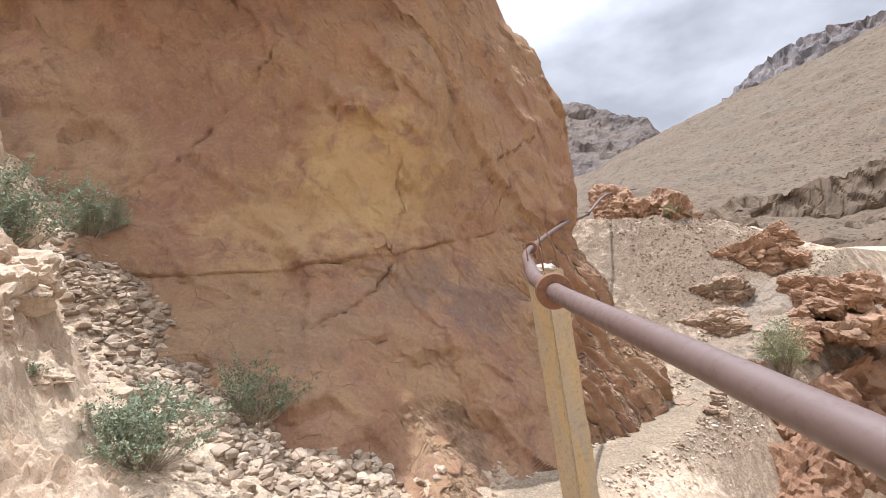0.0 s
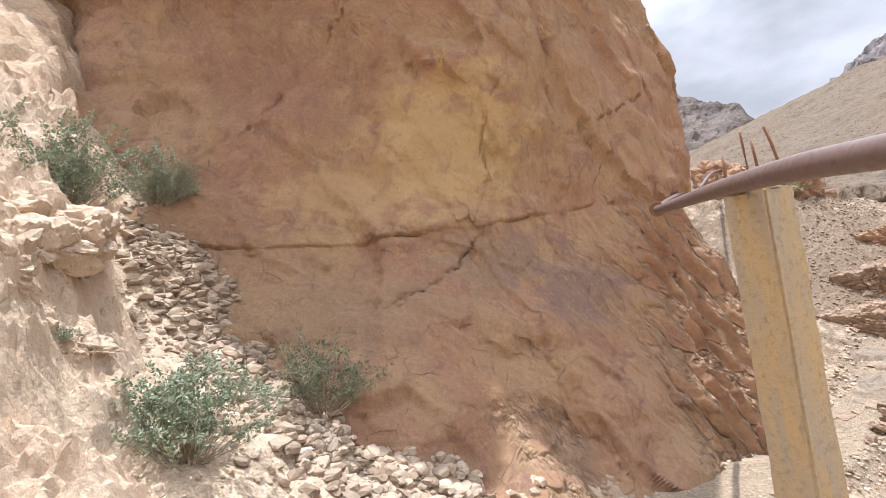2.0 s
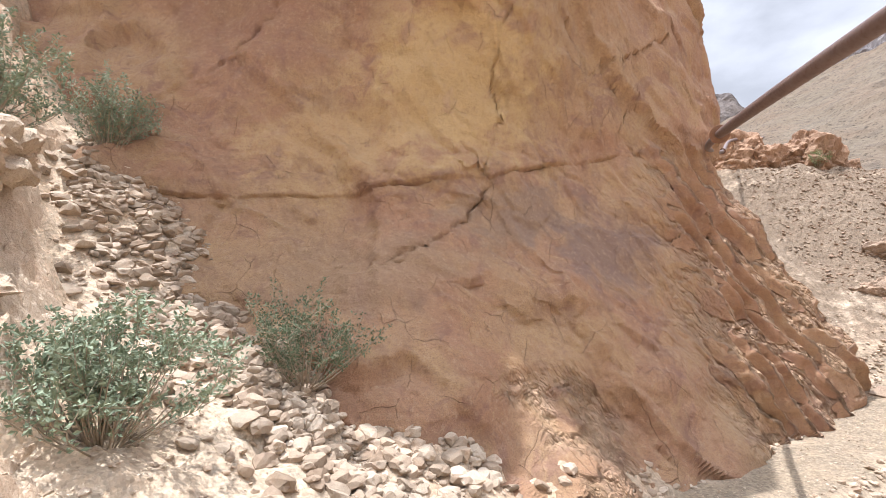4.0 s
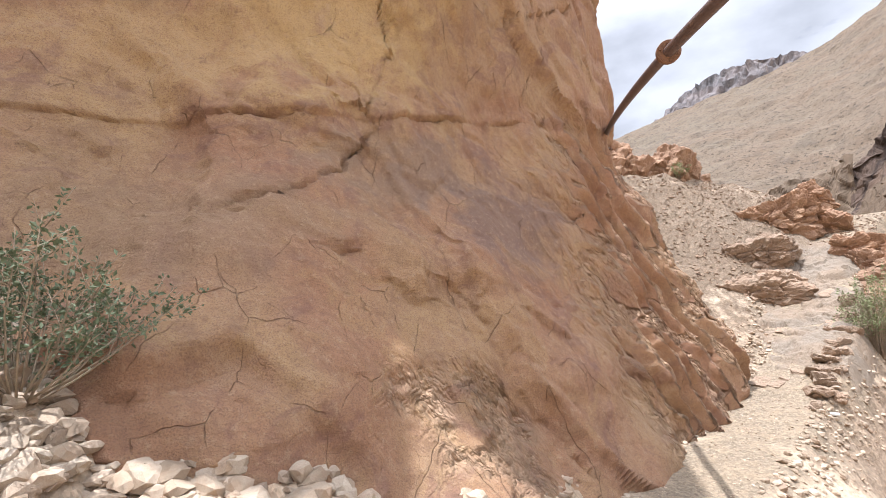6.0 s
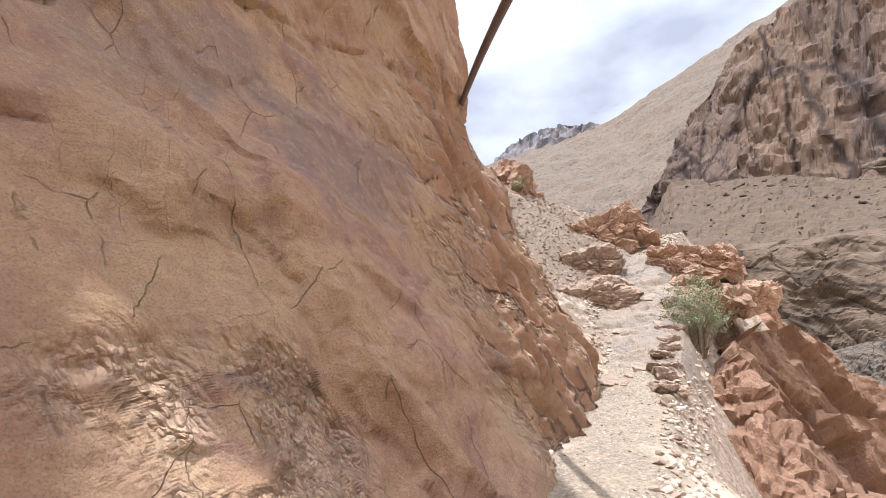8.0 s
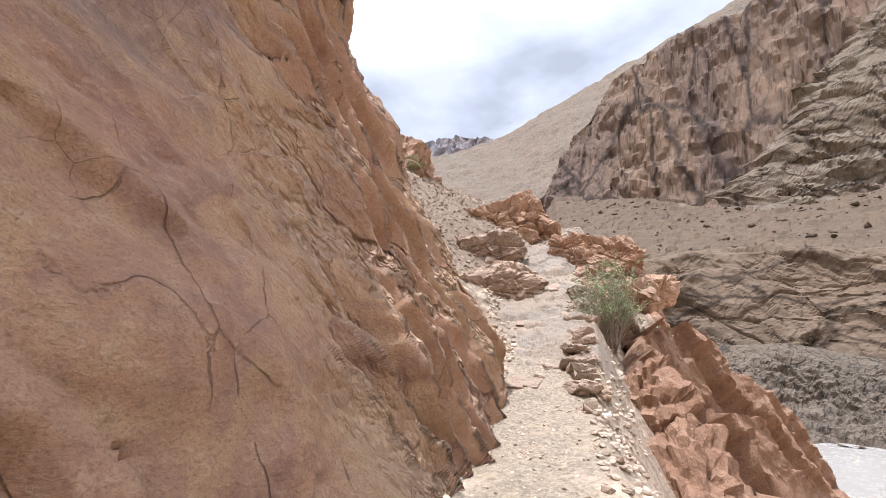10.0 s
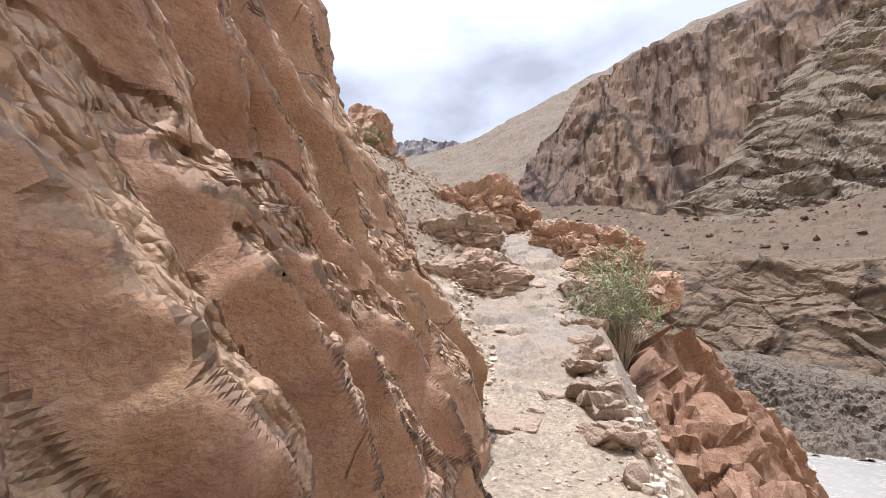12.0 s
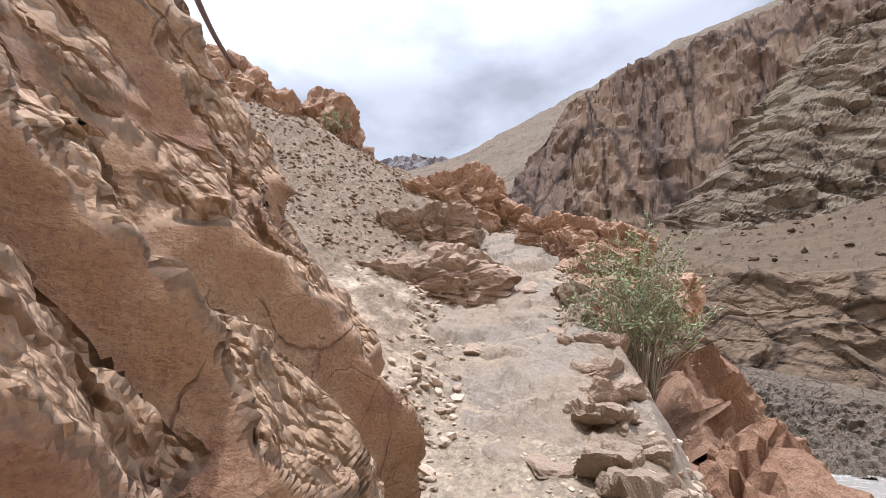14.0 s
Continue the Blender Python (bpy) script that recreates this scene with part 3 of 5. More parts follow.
# ---------- the cliff ----------
# depth of the face behind the base line, by distance along it and by height
CLIFF_U = np.array([-12, -8, -4, -1, 1, 3, 5, 7, 9, 12.0])
CLIFF_Z = np.array([-3, -1.5, 0, 2, 4, 7, 10.9, 13.2])
CLIFF_V = np.array([
    (10.3, 11.3, 12.6, 14.2, 15.8, 18.0, 20.0, 17.0), (9.3, 10.5, 11.6, 13.0, 14.3, 15.7, 16.8, 12.9),
    (8.8, 10.2, 11.5, 12.9, 13.8, 14.9, 15.2, 11.2), (8.6, 9.9, 11.4, 12.9, 13.5, 13.9, 14.1, 10.6),
    (8.7, 9.8, 11.0, 12.4, 13.0, 12.8, 13.0, 12.25), (9.3, 10.7, 11.5, 12.5, 12.7, 12.1, 12.4, 12.65),
    (10.1, 11.1, 12.0, 12.8, 13.2, 13.2, 13.2, 13.3), (11.0, 11.7, 12.4, 12.9, 13.45, 13.8, 14.5, 14.0),
    (11.7, 12.2, 12.8, 13.45, 14.0, 14.3, 14.9, 14.6), (12.2, 12.7, 13.5, 14.6, 15.0, 15.2, 15.6, 15.2)])
# where the face ends and turns the corner, by height
EDGE_Z = (-4.2, -3.0, -2.4, -1.8, -1.2, 0.0, 1.0, 2.0, 2.6, 3.3, 4.1, 5.2, 6.5, 7.5, 9.0, 10.2, 11.0, 14.0)
EDGE_U = (9.4, 10.3, 11.0, 11.9, 12.35, 11.75, 11.5, 11.5, 11.0, 10.4, 10.2, 10.6, 10.5, 10.3, 10.0, 9.0, 8.3, 6.9)
# how round the corner is, by height
TURN_Z, TURN_R = (-4, -1, 0, 1.5, 2.6, 3.4, 5.2, 8, 11), (0.8, 1.0, 1.2, 2.2, 2.2, 2.0, 2.1, 1.7, 1.0)


def cubic_weights(knots, x):
    """Smooth interpolation weights between uneven knots."""
    i = np.clip(np.searchsorted(knots, x) - 1, 0, len(knots) - 2)
    t = np.clip((x - knots[i]) / (knots[i + 1] - knots[i]), -0.3, 1.0)
    return i, t * 0.4 + 0.6 * np.clip(t, 0, 1) ** 2 * (3 - 2 * np.clip(t, 0, 1))


# an unseen brow overhead, shaped to shade the face: depth by distance along it
BROW_U = (-17, -12, -8, -6.2, -5.4, -4, -2.6, -1.8, -1.0, -0.5, -0.35, -0.2, 0.0, 0.4, 0.7, 1.0, 1.2, 2.2, 3.6, 4.5, 5.2, 6, 7, 9, 12)
BROW_V = (19, 17, 14.3, 13.5, 12.6, 11.3, 10.8, 10.5, 10.75, 11.25, 11.6, 11.95, 11.95, 11.8, 11.7, 11.4, 11.05, 11.0, 11.2, 12.4, 13.5, 14.4, 15.0, 16.0, 17.0)


def cliff_depth(u, z):
    i, s = cubic_weights(CLIFF_U, u)
    j, t = cubic_weights(CLIFF_Z, z)
    a = CLIFF_V[i, j] * (1 - t) + CLIFF_V[i, j + 1] * t
    b = CLIFF_V[i + 1, j] * (1 - t) + CLIFF_V[i + 1, j + 1] * t
    v = a * (1 - s) + b * s
    return np.where(j == len(CLIFF_Z) - 2, (CLIFF_V[i, j] * (1 - s) + CLIFF_V[i + 1, j] * s) * (1 - t) + np.interp(u, BROW_U, BROW_V) * t, v)


CRACK_U, CRACK_Z = (-5, -4, -1, 1, 2.5, 4.5, 6, 8.7, 10), (1.7, 1.85, 2.15, 2.4, 2.68, 3.25, 3.65, 4.0, 4.1)


def line_dist(u, z, pts):
    best = np.full(u.shape, 1e9)
    for (a, b), (c, d) in zip(pts[:-1], pts[1:]):
        t = np.clip(((u - a) * (c - a) + (z - b) * (d - b)) / ((c - a) ** 2 + (d - b) ** 2), 0, 1)
        best = np.minimum(best, np.hypot(u - a - t * (c - a), z - b - t * (d - b)))
    return best


CLEFTS = (
    (((0.0, 0.62), (0.9, 1.0), (1.6, 1.35), (2.1, 1.9), (2.5, 2.6)), 0.10, 0.22),
    (((2.35, 2.6), (2.7, 4.0), (2.55, 4.7), (2.75, 6.3)), 0.07, 0.18),
    (((-0.9, 4.2), (-0.6, 5.9), (-1.2, 8.6)), 0.06, 0.15),
    (((-4.6, 4.2), (-3.2, 5.4), (-1.6, 7.6), (-0.6, 9.3)), 0.12, 0.3),
    (((4.4, 6.6), (4.9, 5.4), (6.4, 6.2), (7.6, 7.2)), 0.10, 0.30),
    (((5.2, 3.4), (6.2, 4.7), (6.4, 5.3)), 0.05, 0.14),
    (((8.0, 1.9), (8.3, 1.2), (8.9, 0.4)), 0.06, 0.2),
    (((6.0, 2.0), (6.7, 1.6), (7.3, 1.75), (8.0, 1.9)), 0.05, 0.12))

step = 0.03
uu = np.concatenate([np.arange(0, 21, 0.075), np.arange(21, 25.2, 0.032), np.arange(25.2, 29.0, 0.017)]) / 29.0
turn = np.arange(1, 200)
zz = np.concatenate([np.arange(-4.2, -2.4, 0.045), np.arange(-2.4, 0.9, 0.018), np.arange(0.9, 3.6, 0.034), np.arange(3.6, 14.01, 0.075)])
ns = len(uu) + len(turn)
Zg = np.repeat(zz[:, None], ns, 1)
edge = np.interp(zz, EDGE_Z, EDGE_U)
edge = edge + 0.16 * perlin(np.stack([zz * 1.1, zz * 0, zz * 0], -1), 3) + 0.08 * perlin(np.stack([zz * 3.3, zz * 0 + 3, zz * 0], -1), 4)
U = np.zeros_like(Zg)
V = np.zeros_like(Zg)
span = len(uu)
for k, z in enumerate(zz):
    rad = float(np.interp(z, TURN_Z, TURN_R))
    u = -17 + (edge[k] - rad + 17) * uu / uu[-1]
    v = cliff_depth(u, np.full(u.shape, z))
    a = np.minimum(turn * step / rad, radians(102))
    past = np.maximum(0, turn * step - radians(102) * rad)
    slope = (v[-1] - v[-2]) / (u[-1] - u[-2])
    tu = u[-1] + np.sin(a) * rad + past * math.cos(radians(102)) * 1.2
    tv_ = v[-1] + (1 - np.cos(a)) * rad + past * 1.2 + slope * (tu - u[-1]) * np.exp(-past)
    U[k], V[k] = np.concatenate([u, tu]), np.concatenate([v, tv_])
P = np.stack([U * UX - V * UY, U * UY + V * UX, Zg], -1)
gu = np.gradient(P, axis=1)
gz = np.gradient(P, axis=0)
N = np.cross(gu, gz)
N /= np.linalg.norm(N, axis=-1)[..., None]
crack_z = np.interp(U, CRACK_U, CRACK_Z) + 0.06 * fbm(np.stack([U * 1.4, U * 0, U * 0 + 5], -1), 3, 8)
dz = Zg - crack_z
on = smooth(-5.4, -3.5, U) * smooth(10.5, 9.0, U)
lip = 0.2 + 0.9 * smooth(-0.2, 0.3, perlin(np.stack([U * 0.7, U * 0, U * 0 + 9], -1), 16))
h = on * lip * (0.042 * smooth(0.0, 0.05, dz) * smooth(1.5, 0.05, dz) - 0.09 * smooth(0.028, 0.0, np.abs(dz + 0.02)))
h -= on * 0.03 * smooth(0.0, -0.05, dz) * smooth(-0.6, -0.05, dz)
warp3 = np.stack([fbm(P * 1.1, 3, 71), fbm(P * 1.1, 3, 72), fbm(P * 1.1, 3, 73)], -1)
for pts, wide, deep in CLEFTS:
    jag = 0.13 * fbm(P * 2.2, 4, 14)
    gap = 0.4 + 0.6 * smooth(-0.25, 0.15, perlin(P * 1.2, 15))
    h -= 0.45 * deep * gap * smooth(0.5 * wide, 0.0, np.abs(line_dist(U + jag, Zg - jag, pts)))
rib = smooth(5.6, 8.0, U + 0.5 * np.minimum(Zg + 1, 0)) * smooth(4.6, 3.4, Zg)
# rough foot under the sun patch; its light is also painted in, paler
low = 0.8 * smooth(-0.8, -1.3, Zg) * smooth(1.9, 2.5, U) * smooth(4.8, 4.2, U)
top = smooth(6.5, 9.5, Zg)
rough = np.clip(rib + 1.0 * low + 0.4 * top, 0, 1)
h += 0.16 * fbm(P * 0.42, 3, 51)
# broken facets, drawn out along the dip of the rock
Q = np.stack([0.62 * U - 0.78 * Zg, 0.78 * U + 0.62 * Zg, V], -1) + 0.18 * warp3
f1, f2, val = voronoi(Q * (0.24, 0.62, 0.5), 81, 0.8, 0.12)
face = smooth(-5, -3, U) * smooth(8, 6, U) * smooth(8, 6, Zg)
h += (0.40 - 0.22 * face - 0.34 * rib) * np.clip(val - 0.5, -1, 1) - 0.03 * (1 - rib) * smooth(0.10, 0.0, f2 - f1)
# ridges down the dip: rough upper sides, smooth undersides
rise = Q[..., 1] / 0.56 + 0.8 * fbm(Q * (0.16, 0.6, 0.3), 3, 61)
rise = rise % 1
saw = 0.5 - 0.5 * np.cos(2 * np.pi * rise)
upper = smooth(0.46, 0.54, rise + 0.09 * fbm(P * 3.5, 4, 62)) * smooth(1.0, 0.93, rise)
fine_rise = (Q[..., 1] / 0.27 + 0.6 * fbm(Q * (0.25, 0.8, 0.5), 3, 64)) % 1
fine_saw = 0.5 - 0.5 * np.cos(2 * np.pi * fine_rise)
h += 0.06 * rib * (0.1 + 0.9 * upper) * (fine_saw - 0.5)
h += 0.24 * rib * (0.9 + 0.5 * perlin(Q * (0.3, 0.6, 0.3), 63)) * (saw - 0.5)
# the sides that lie back are broken and rough; sunlight goes in as paler colour
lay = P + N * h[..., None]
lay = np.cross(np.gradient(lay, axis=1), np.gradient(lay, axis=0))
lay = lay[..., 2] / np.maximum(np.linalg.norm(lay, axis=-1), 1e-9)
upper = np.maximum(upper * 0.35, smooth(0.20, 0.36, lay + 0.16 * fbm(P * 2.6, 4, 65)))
f1, f2, val = voronoi(Q * (0.7, 2.0, 1.5), 82, 1.0, 0.18)
h += (0.07 - 0.045 * rib) * np.clip(val - 0.5, -1, 1)
f1, f2, val = voronoi(Q * (2.2, 5.2, 4.4), 83, 1.1, 0.30)
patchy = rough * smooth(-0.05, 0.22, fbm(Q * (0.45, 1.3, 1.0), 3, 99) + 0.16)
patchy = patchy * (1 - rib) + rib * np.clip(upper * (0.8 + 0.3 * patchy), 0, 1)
h += (0.012 + 0.038 * patchy) * np.clip(val - 0.5, -1, 1)
f1, f2, val = voronoi(Q * (6.5, 11.0, 10.0), 84, 1.1, 0.30)
h += (0.004 + 0.032 * patchy) * (val - 0.5)
h += 0.018 * fbm(P * 3.2, 4, 91) + patchy * 0.02 * ridged(Q * (3.0, 8.0, 7.0), 3, 92)
h *= smooth(-17, -15, U) * (0.2 + 0.8 * smooth(13.0, 11.4, Zg))
P = P + N * np.where(np.isfinite(h), h, 0)[..., None]
# the crown rolls back over the top
crown = []
for k in range(1, 60):
    b = k * 0.1
    q = P[-1].copy()
    bx, by = -UY, UX
    rise = 1.4 * (1 - math.exp(-b * 0.6)) + 0.25 * b
    q[:, 0] += bx * b * 1.3
    q[:, 1] += by * b * 1.3
    q[:, 2] += rise + 0.4 * fbm(q * 0.6, 4, 55)
    crown.append(q)
P = np.concatenate([P, np.array(crown)])
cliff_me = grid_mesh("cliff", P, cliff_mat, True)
# broken: roughness, and the pale colour that stands for sun on upper faces
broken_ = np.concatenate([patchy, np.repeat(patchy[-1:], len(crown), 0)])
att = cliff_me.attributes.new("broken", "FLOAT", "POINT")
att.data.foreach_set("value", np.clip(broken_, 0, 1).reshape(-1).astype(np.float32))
# smooth undersides, whose shade is put into the colour
smooth_shaded_side = np.concatenate([rib * (1 - upper), np.repeat(0 * rib[-1:], len(crown), 0)])
att = cliff_me.attributes.new("smooth_shaded_side", "FLOAT", "POINT")
att.data.foreach_set("value", np.clip(smooth_shaded_side, 0, 1).reshape(-1).astype(np.float32))
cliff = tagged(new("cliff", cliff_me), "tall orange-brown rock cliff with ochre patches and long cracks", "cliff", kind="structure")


# ---------- distance ----------
EYE0 = np.array((4.0, 11.0, -1.0))


def far_sheet(name, rows, azimuths, mat, seed, amp, freq, label, category, across=260, down=70, terr=0.0, stretch=(1, 1, 1), blocks=None, start=None, end=None, calm=None, skirt=0.0):
    """Land far off: a sheet through ridge lines, each a distance and its elevations by azimuth."""
    az = np.linspace(azimuths[0] if start is None else start, azimuths[-1] if end is None else end, across)
    lines = []
    for rad, elev in rows:
        e = np.interp(az, azimuths, elev)
        rr = np.interp(az, azimuths, rad) if isinstance(rad, tuple) else np.full(across, float(rad))
        a = np.radians(az)
        lines.append(np.stack([EYE0[0] + rr * np.sin(a), EYE0[1] + rr * np.cos(a), EYE0[2] + rr * np.tan(np.radians(e))], -1))
    if skirt:
        lines.insert(0, lines[0] - np.array((0, 0, skirt)))
    lines = np.array(lines)
    t = np.linspace(0, len(lines) - 1, down)
    i = np.minimum(t.astype(int), len(lines) - 2)
    w = (t - i)[:, None, None]
    pts = lines[i] * (1 - w) + lines[i + 1] * w
    gu_, gz_ = np.gradient(pts, axis=1), np.gradient(pts, axis=0)
    nn = np.cross(gu_, gz_)
    nn /= np.maximum(np.linalg.norm(nn, axis=-1), 1e-9)[..., None]
    q = pts * freq * np.array(stretch)
    hh = amp * (fbm(q, 5, seed) + 0.6 * ridged(q * 1.7, 4, seed + 5))
    if terr:
        f1_, f2_, val_ = voronoi(q * 1.8 + 0.5 * np.stack([perlin(q * 3, 1), perlin(q * 3, 2), perlin(q * 3, 3)], -1), seed + 9, 1.1)
        hh += amp * terr * (val_ - 0.5) - amp * terr * 0.35 * smooth(0.05, 0.0, f2_ - f1_)
    if blocks:
        # jointed blocks: wide, high, dip of the bedding, depth of the steps
        wide, high, dip_, deep = blocks
        along = np.radians(az)[None, :] * np.hypot(pts[..., 0] - EYE0[0], pts[..., 1] - EYE0[1])
        wv = np.stack([fbm(pts * 0.06, 3, seed + 1), fbm(pts * 0.06, 3, seed + 2), fbm(pts * 0.06, 3, seed + 3)], -1)
        bq = np.stack([along / wide, (pts[..., 2] + dip_ * along) / high, 0 * along], -1) + 0.35 * wv
        for size_, amount in ((1.0, 1.0), (2.4, 0.34), (5.0, 0.12)):
            f1_, f2_, val_ = voronoi(bq * size_, seed + 11 + int(size_), 0.7)
            hh += deep * amount * ((val_ - 0.5) * (0.5 + smooth(-0.3, 0.3, wv[..., 0])) - 0.22 * smooth(0.06, 0.0, f2_ - f1_) * smooth(-0.2, 0.2, wv[..., 1]))
    if calm:
        hh = hh * (0.12 + 0.88 * smooth(calm[0], calm[1], az)[None, :])
    fade = np.minimum(1, 4 * (down - 1 - np.arange(down)) / down)[:, None]
    pts = pts + nn * (hh * fade)[..., None]
    return tagged(new(name, grid_mesh(name, pts, mat)), label, category, kind="structure")


AZ = (-8, 14, 20, 26, 30, 34, 38, 41, 45, 47, 50, 55, 57, 61, 63, 65, 70, 77, 82, 90, 112)
far_sheet("far_hillside", (
    (200, (4, 4, 6, 8, 9, 9, 8, 8, 8, 8, 9, 12, 12, 12, 12, 12, 12, 12, 12, 12, 12)),
    (300, (9, 13, 14, 15, 15, 15, 15, 15, 15, 15, 15.5, 17, 18, 20, 21, 22, 22, 22, 22, 22, 22)),
    (520, (9, 15.5, 17.8, 20.3, 21.7, 22.9, 23.9, 24.5, 25.3, 25.6, 26.7, 28.8, 29.6, 31, 31.7, 32.2, 33.6, 34.9, 35.2, 35.4, 36)),
    (620, (6, 10, 12, 15, 16, 17, 18, 18, 18, 18, 18, 20, 20, 20, 20, 20, 20, 20, 20, 20, 20))), AZ, hill_mat, 201, 3.0, 0.02,
    "wide tan scree hillside with sparse dark tufts", "hillside", 300, 110, skirt=60.0)
far_sheet("far_cliff", (
    (215, (2, 2, 2, 6, 10.2, 10.4, 8.6, 8.4, 8.4, 8.6, 9.5, 15, 16, 16.5, 16.5, 16.5, 15, 13.6, 13.2, 14, 15)),
    (225, (2, 2, 2, 6, 10.6, 11.0, 9.4, 9.2, 9.2, 9.4, 11, 17.8, 18.0, 17.8, 17.6, 17.2, 15.6, 14.9, 14.6, 15.8, 17)),
    ((231,) * 11 + (243, 252, 252, 252, 252, 252, 252, 252, 252, 252), (2, 2, 2, 6, 11.5, 12.5, 13.2, 13.8, 14.6, 14.8, 15.2, 21.0, 25.0, 28.2, 31.0, 31.8, 33.2, 33.7, 34.2, 35.2, 36)),
    (300, (0, 0, 0, 2, 8, 9, 10, 10.5, 11, 11, 12, 18, 21, 24, 26, 27, 28.4, 29, 29, 29, 29))), AZ, farcliff_mat, 211, 1.5, 0.032,
    "dark brown vertical rock cliff with stained buttresses", "cliff", 620, 150, 1.2, (1.2, 1.2, 0.4), (22.0, 110.0, 0.15, 4.5), start=49.5, skirt=16.0)
far_sheet("tan_bluff", (
    (215, (2, 2, 2, 6, 10.2, 10.4, 8.6, 8.4, 8.4, 8.6, 9.5, 15, 16, 16.5, 16.5, 16.5, 15, 13.6, 13.2, 14, 15)),
    (225, (2, 2, 2, 6, 10.6, 11.0, 9.4, 9.2, 9.2, 9.4, 11, 17.8, 18.0, 17.8, 17.6, 17.2, 15.6, 14.9, 14.6, 15.8, 17)),
    ((231,) * 11 + (243, 252, 252, 252, 252, 252, 252, 252, 252, 252), (2, 2, 2, 6, 11.5, 12.5, 13.2, 13.8, 14.6, 14.8, 15.2, 21.0, 25.0, 28.2, 31.0, 31.8, 33.2, 33.7, 34.2, 35.2, 36)),
    (300, (0, 0, 0, 2, 8, 9, 10, 10.5, 11, 11, 12, 18, 21, 24, 26, 27, 28.4, 29, 29, 29, 29))), AZ, bluff_mat, 213, 1.5, 0.032,
    "tan vertical earth bluff along the foot of the hillside", "cliff", 300, 110, 1.2, (1.2, 1.2, 0.4), (11.0, 40.0, 0.1, 3.0), start=10, end=50.5, calm=(24, 34), skirt=16.0)
far_sheet("talus_slope", (
    (128, (-6, -6, -6, -6, -6, -6, -6, -3, 1, 2, 3.5, 7.0, 7.6, 7.8, 7.8, 7.8, 7.8, 7.2, 6.4, 5.9, 5.6)),
    (180, (-5, -5, -5, -5, 0, 3, 5, 6, 7, 7.5, 9, 14, 14.5, 14.5, 14.5, 14.4, 13.2, 12.5, 12, 12, 12)),
    (232, (-5, -5, -5, 2, 9, 9.8, 8.8, 8.6, 8.6, 9, 11, 18.6, 18.6, 18.2, 18.0, 17.6, 16.2, 15.4, 15.1, 16.2, 17.5)),
    (256, (-5, -5, -5, 2, 9, 9.8, 8.8, 8.6, 8.6, 9, 11, 18.6, 18.6, 18.2, 18.0, 17.6, 16.2, 15.4, 15.1, 16.2, 17.5))), AZ, talus_mat, 221, 0.7, 0.10,
    "stony debris slope under the far cliff", "slope", 420, 100, 1.0, start=26, end=108, skirt=25.0)
far_sheet("rock_spur", (
    (214, (12, 12, 12, 12, 12, 12, 12, 12, 12, 12, 12, 12, 12, 13, 13, 13, 13, 13.2, 13.6, 14.5, 15)),
    (222, (10, 10, 10, 10, 10, 10, 10, 10, 10, 10, 10, 10, 10, 13, 13, 13, 15.0, 18.5, 22.5, 26, 28)),
    (236, (10, 10, 10, 10, 10, 10, 10, 10, 10, 10, 10, 10, 10, 12, 12, 12, 15.6, 20.0, 25.5, 31, 31)),
    (250, (8, 8, 8, 8, 8, 8, 8, 8, 8, 8, 8, 8, 8, 10, 10, 10, 12, 16, 20, 22, 24))), AZ, spur_mat, 231, 0.35, 0.05,
    "pale cracked rock spur leaning on the far cliff", "rock", 460, 170, 1.0, (1, 1, 0.8), (10.0, 6.0, 0.35, 2.8), 62, 108, skirt=16.0)
far_sheet("river_terrace", (
    (110, (-9, -9, -9, -9, -9, -9, -9, -8, -6, -5, -4, -3, -3, -2.6, -2.4, -2.2, -1.0, -0.6, -1.2, -3.2, -6)),
    (116, (-9, -9, -9, -9, -9, -9, -9, -6, -4, -3, -2, 4.5, 5, 5.5, 5.5, 5.5, 6, 6, 5.5, 4, 2)),
    (123, (-9, -9, -9, -9, -9, -9, -9, -4, 3, 4, 6, 9.6, 10.2, 10.5, 10.5, 10.5, 10.6, 10.0, 9.2, 8.7, 8.4)),
    (150, (-9, -9, -9, -9, -9, -9, -9, -4, 3, 4, 6, 10.0, 10.4, 10.8, 10.8, 10.8, 10.8, 10.3, 9.5, 9.0, 8.7))), AZ, terrace_mat, 241, 0.35, 0.14,
    "grey-brown layered rock terrace above the river", "rock", 520, 150, 1.0, (1, 1, 0.7), (14.0, 8.0, 0.05, 2.6), 38, 108, (46, 54))
far_sheet("river_bank", (
    (84, (-12, -12, -12, -12, -12, -12, -12, -11, -10.5, -10, -9.7, -9.4, -9.4, -9.4, -9.4, -9.4, -9.2, -9.0, -8.9, -8.9, -9.2)),
    (98, (-10, -10, -10, -10, -10, -10, -10, -10, -9, -8.5, -7.5, -6, -6, -6, -6, -6, -5.2, -5, -5.4, -6.4, -8)),
    (108, (-9, -9, -9, -9, -9, -9, -9, -8, -6, -5, -3, -1, -1, -1, -1, -1, 0.6, 0.8, -0.4, -2.2, -5))), AZ, bank_mat, 251, 0.5, 0.25,
    "pale boulder bank beside the river", "bank", 520, 90, 1.6, (1, 1, 1), (2.6, 2.0, 0.1, 0.9), 38, 108)
AZ2 = (-30, -5, 8, 12, 16, 18.5, 21, 23.5, 26.5, 30, 36, 50)
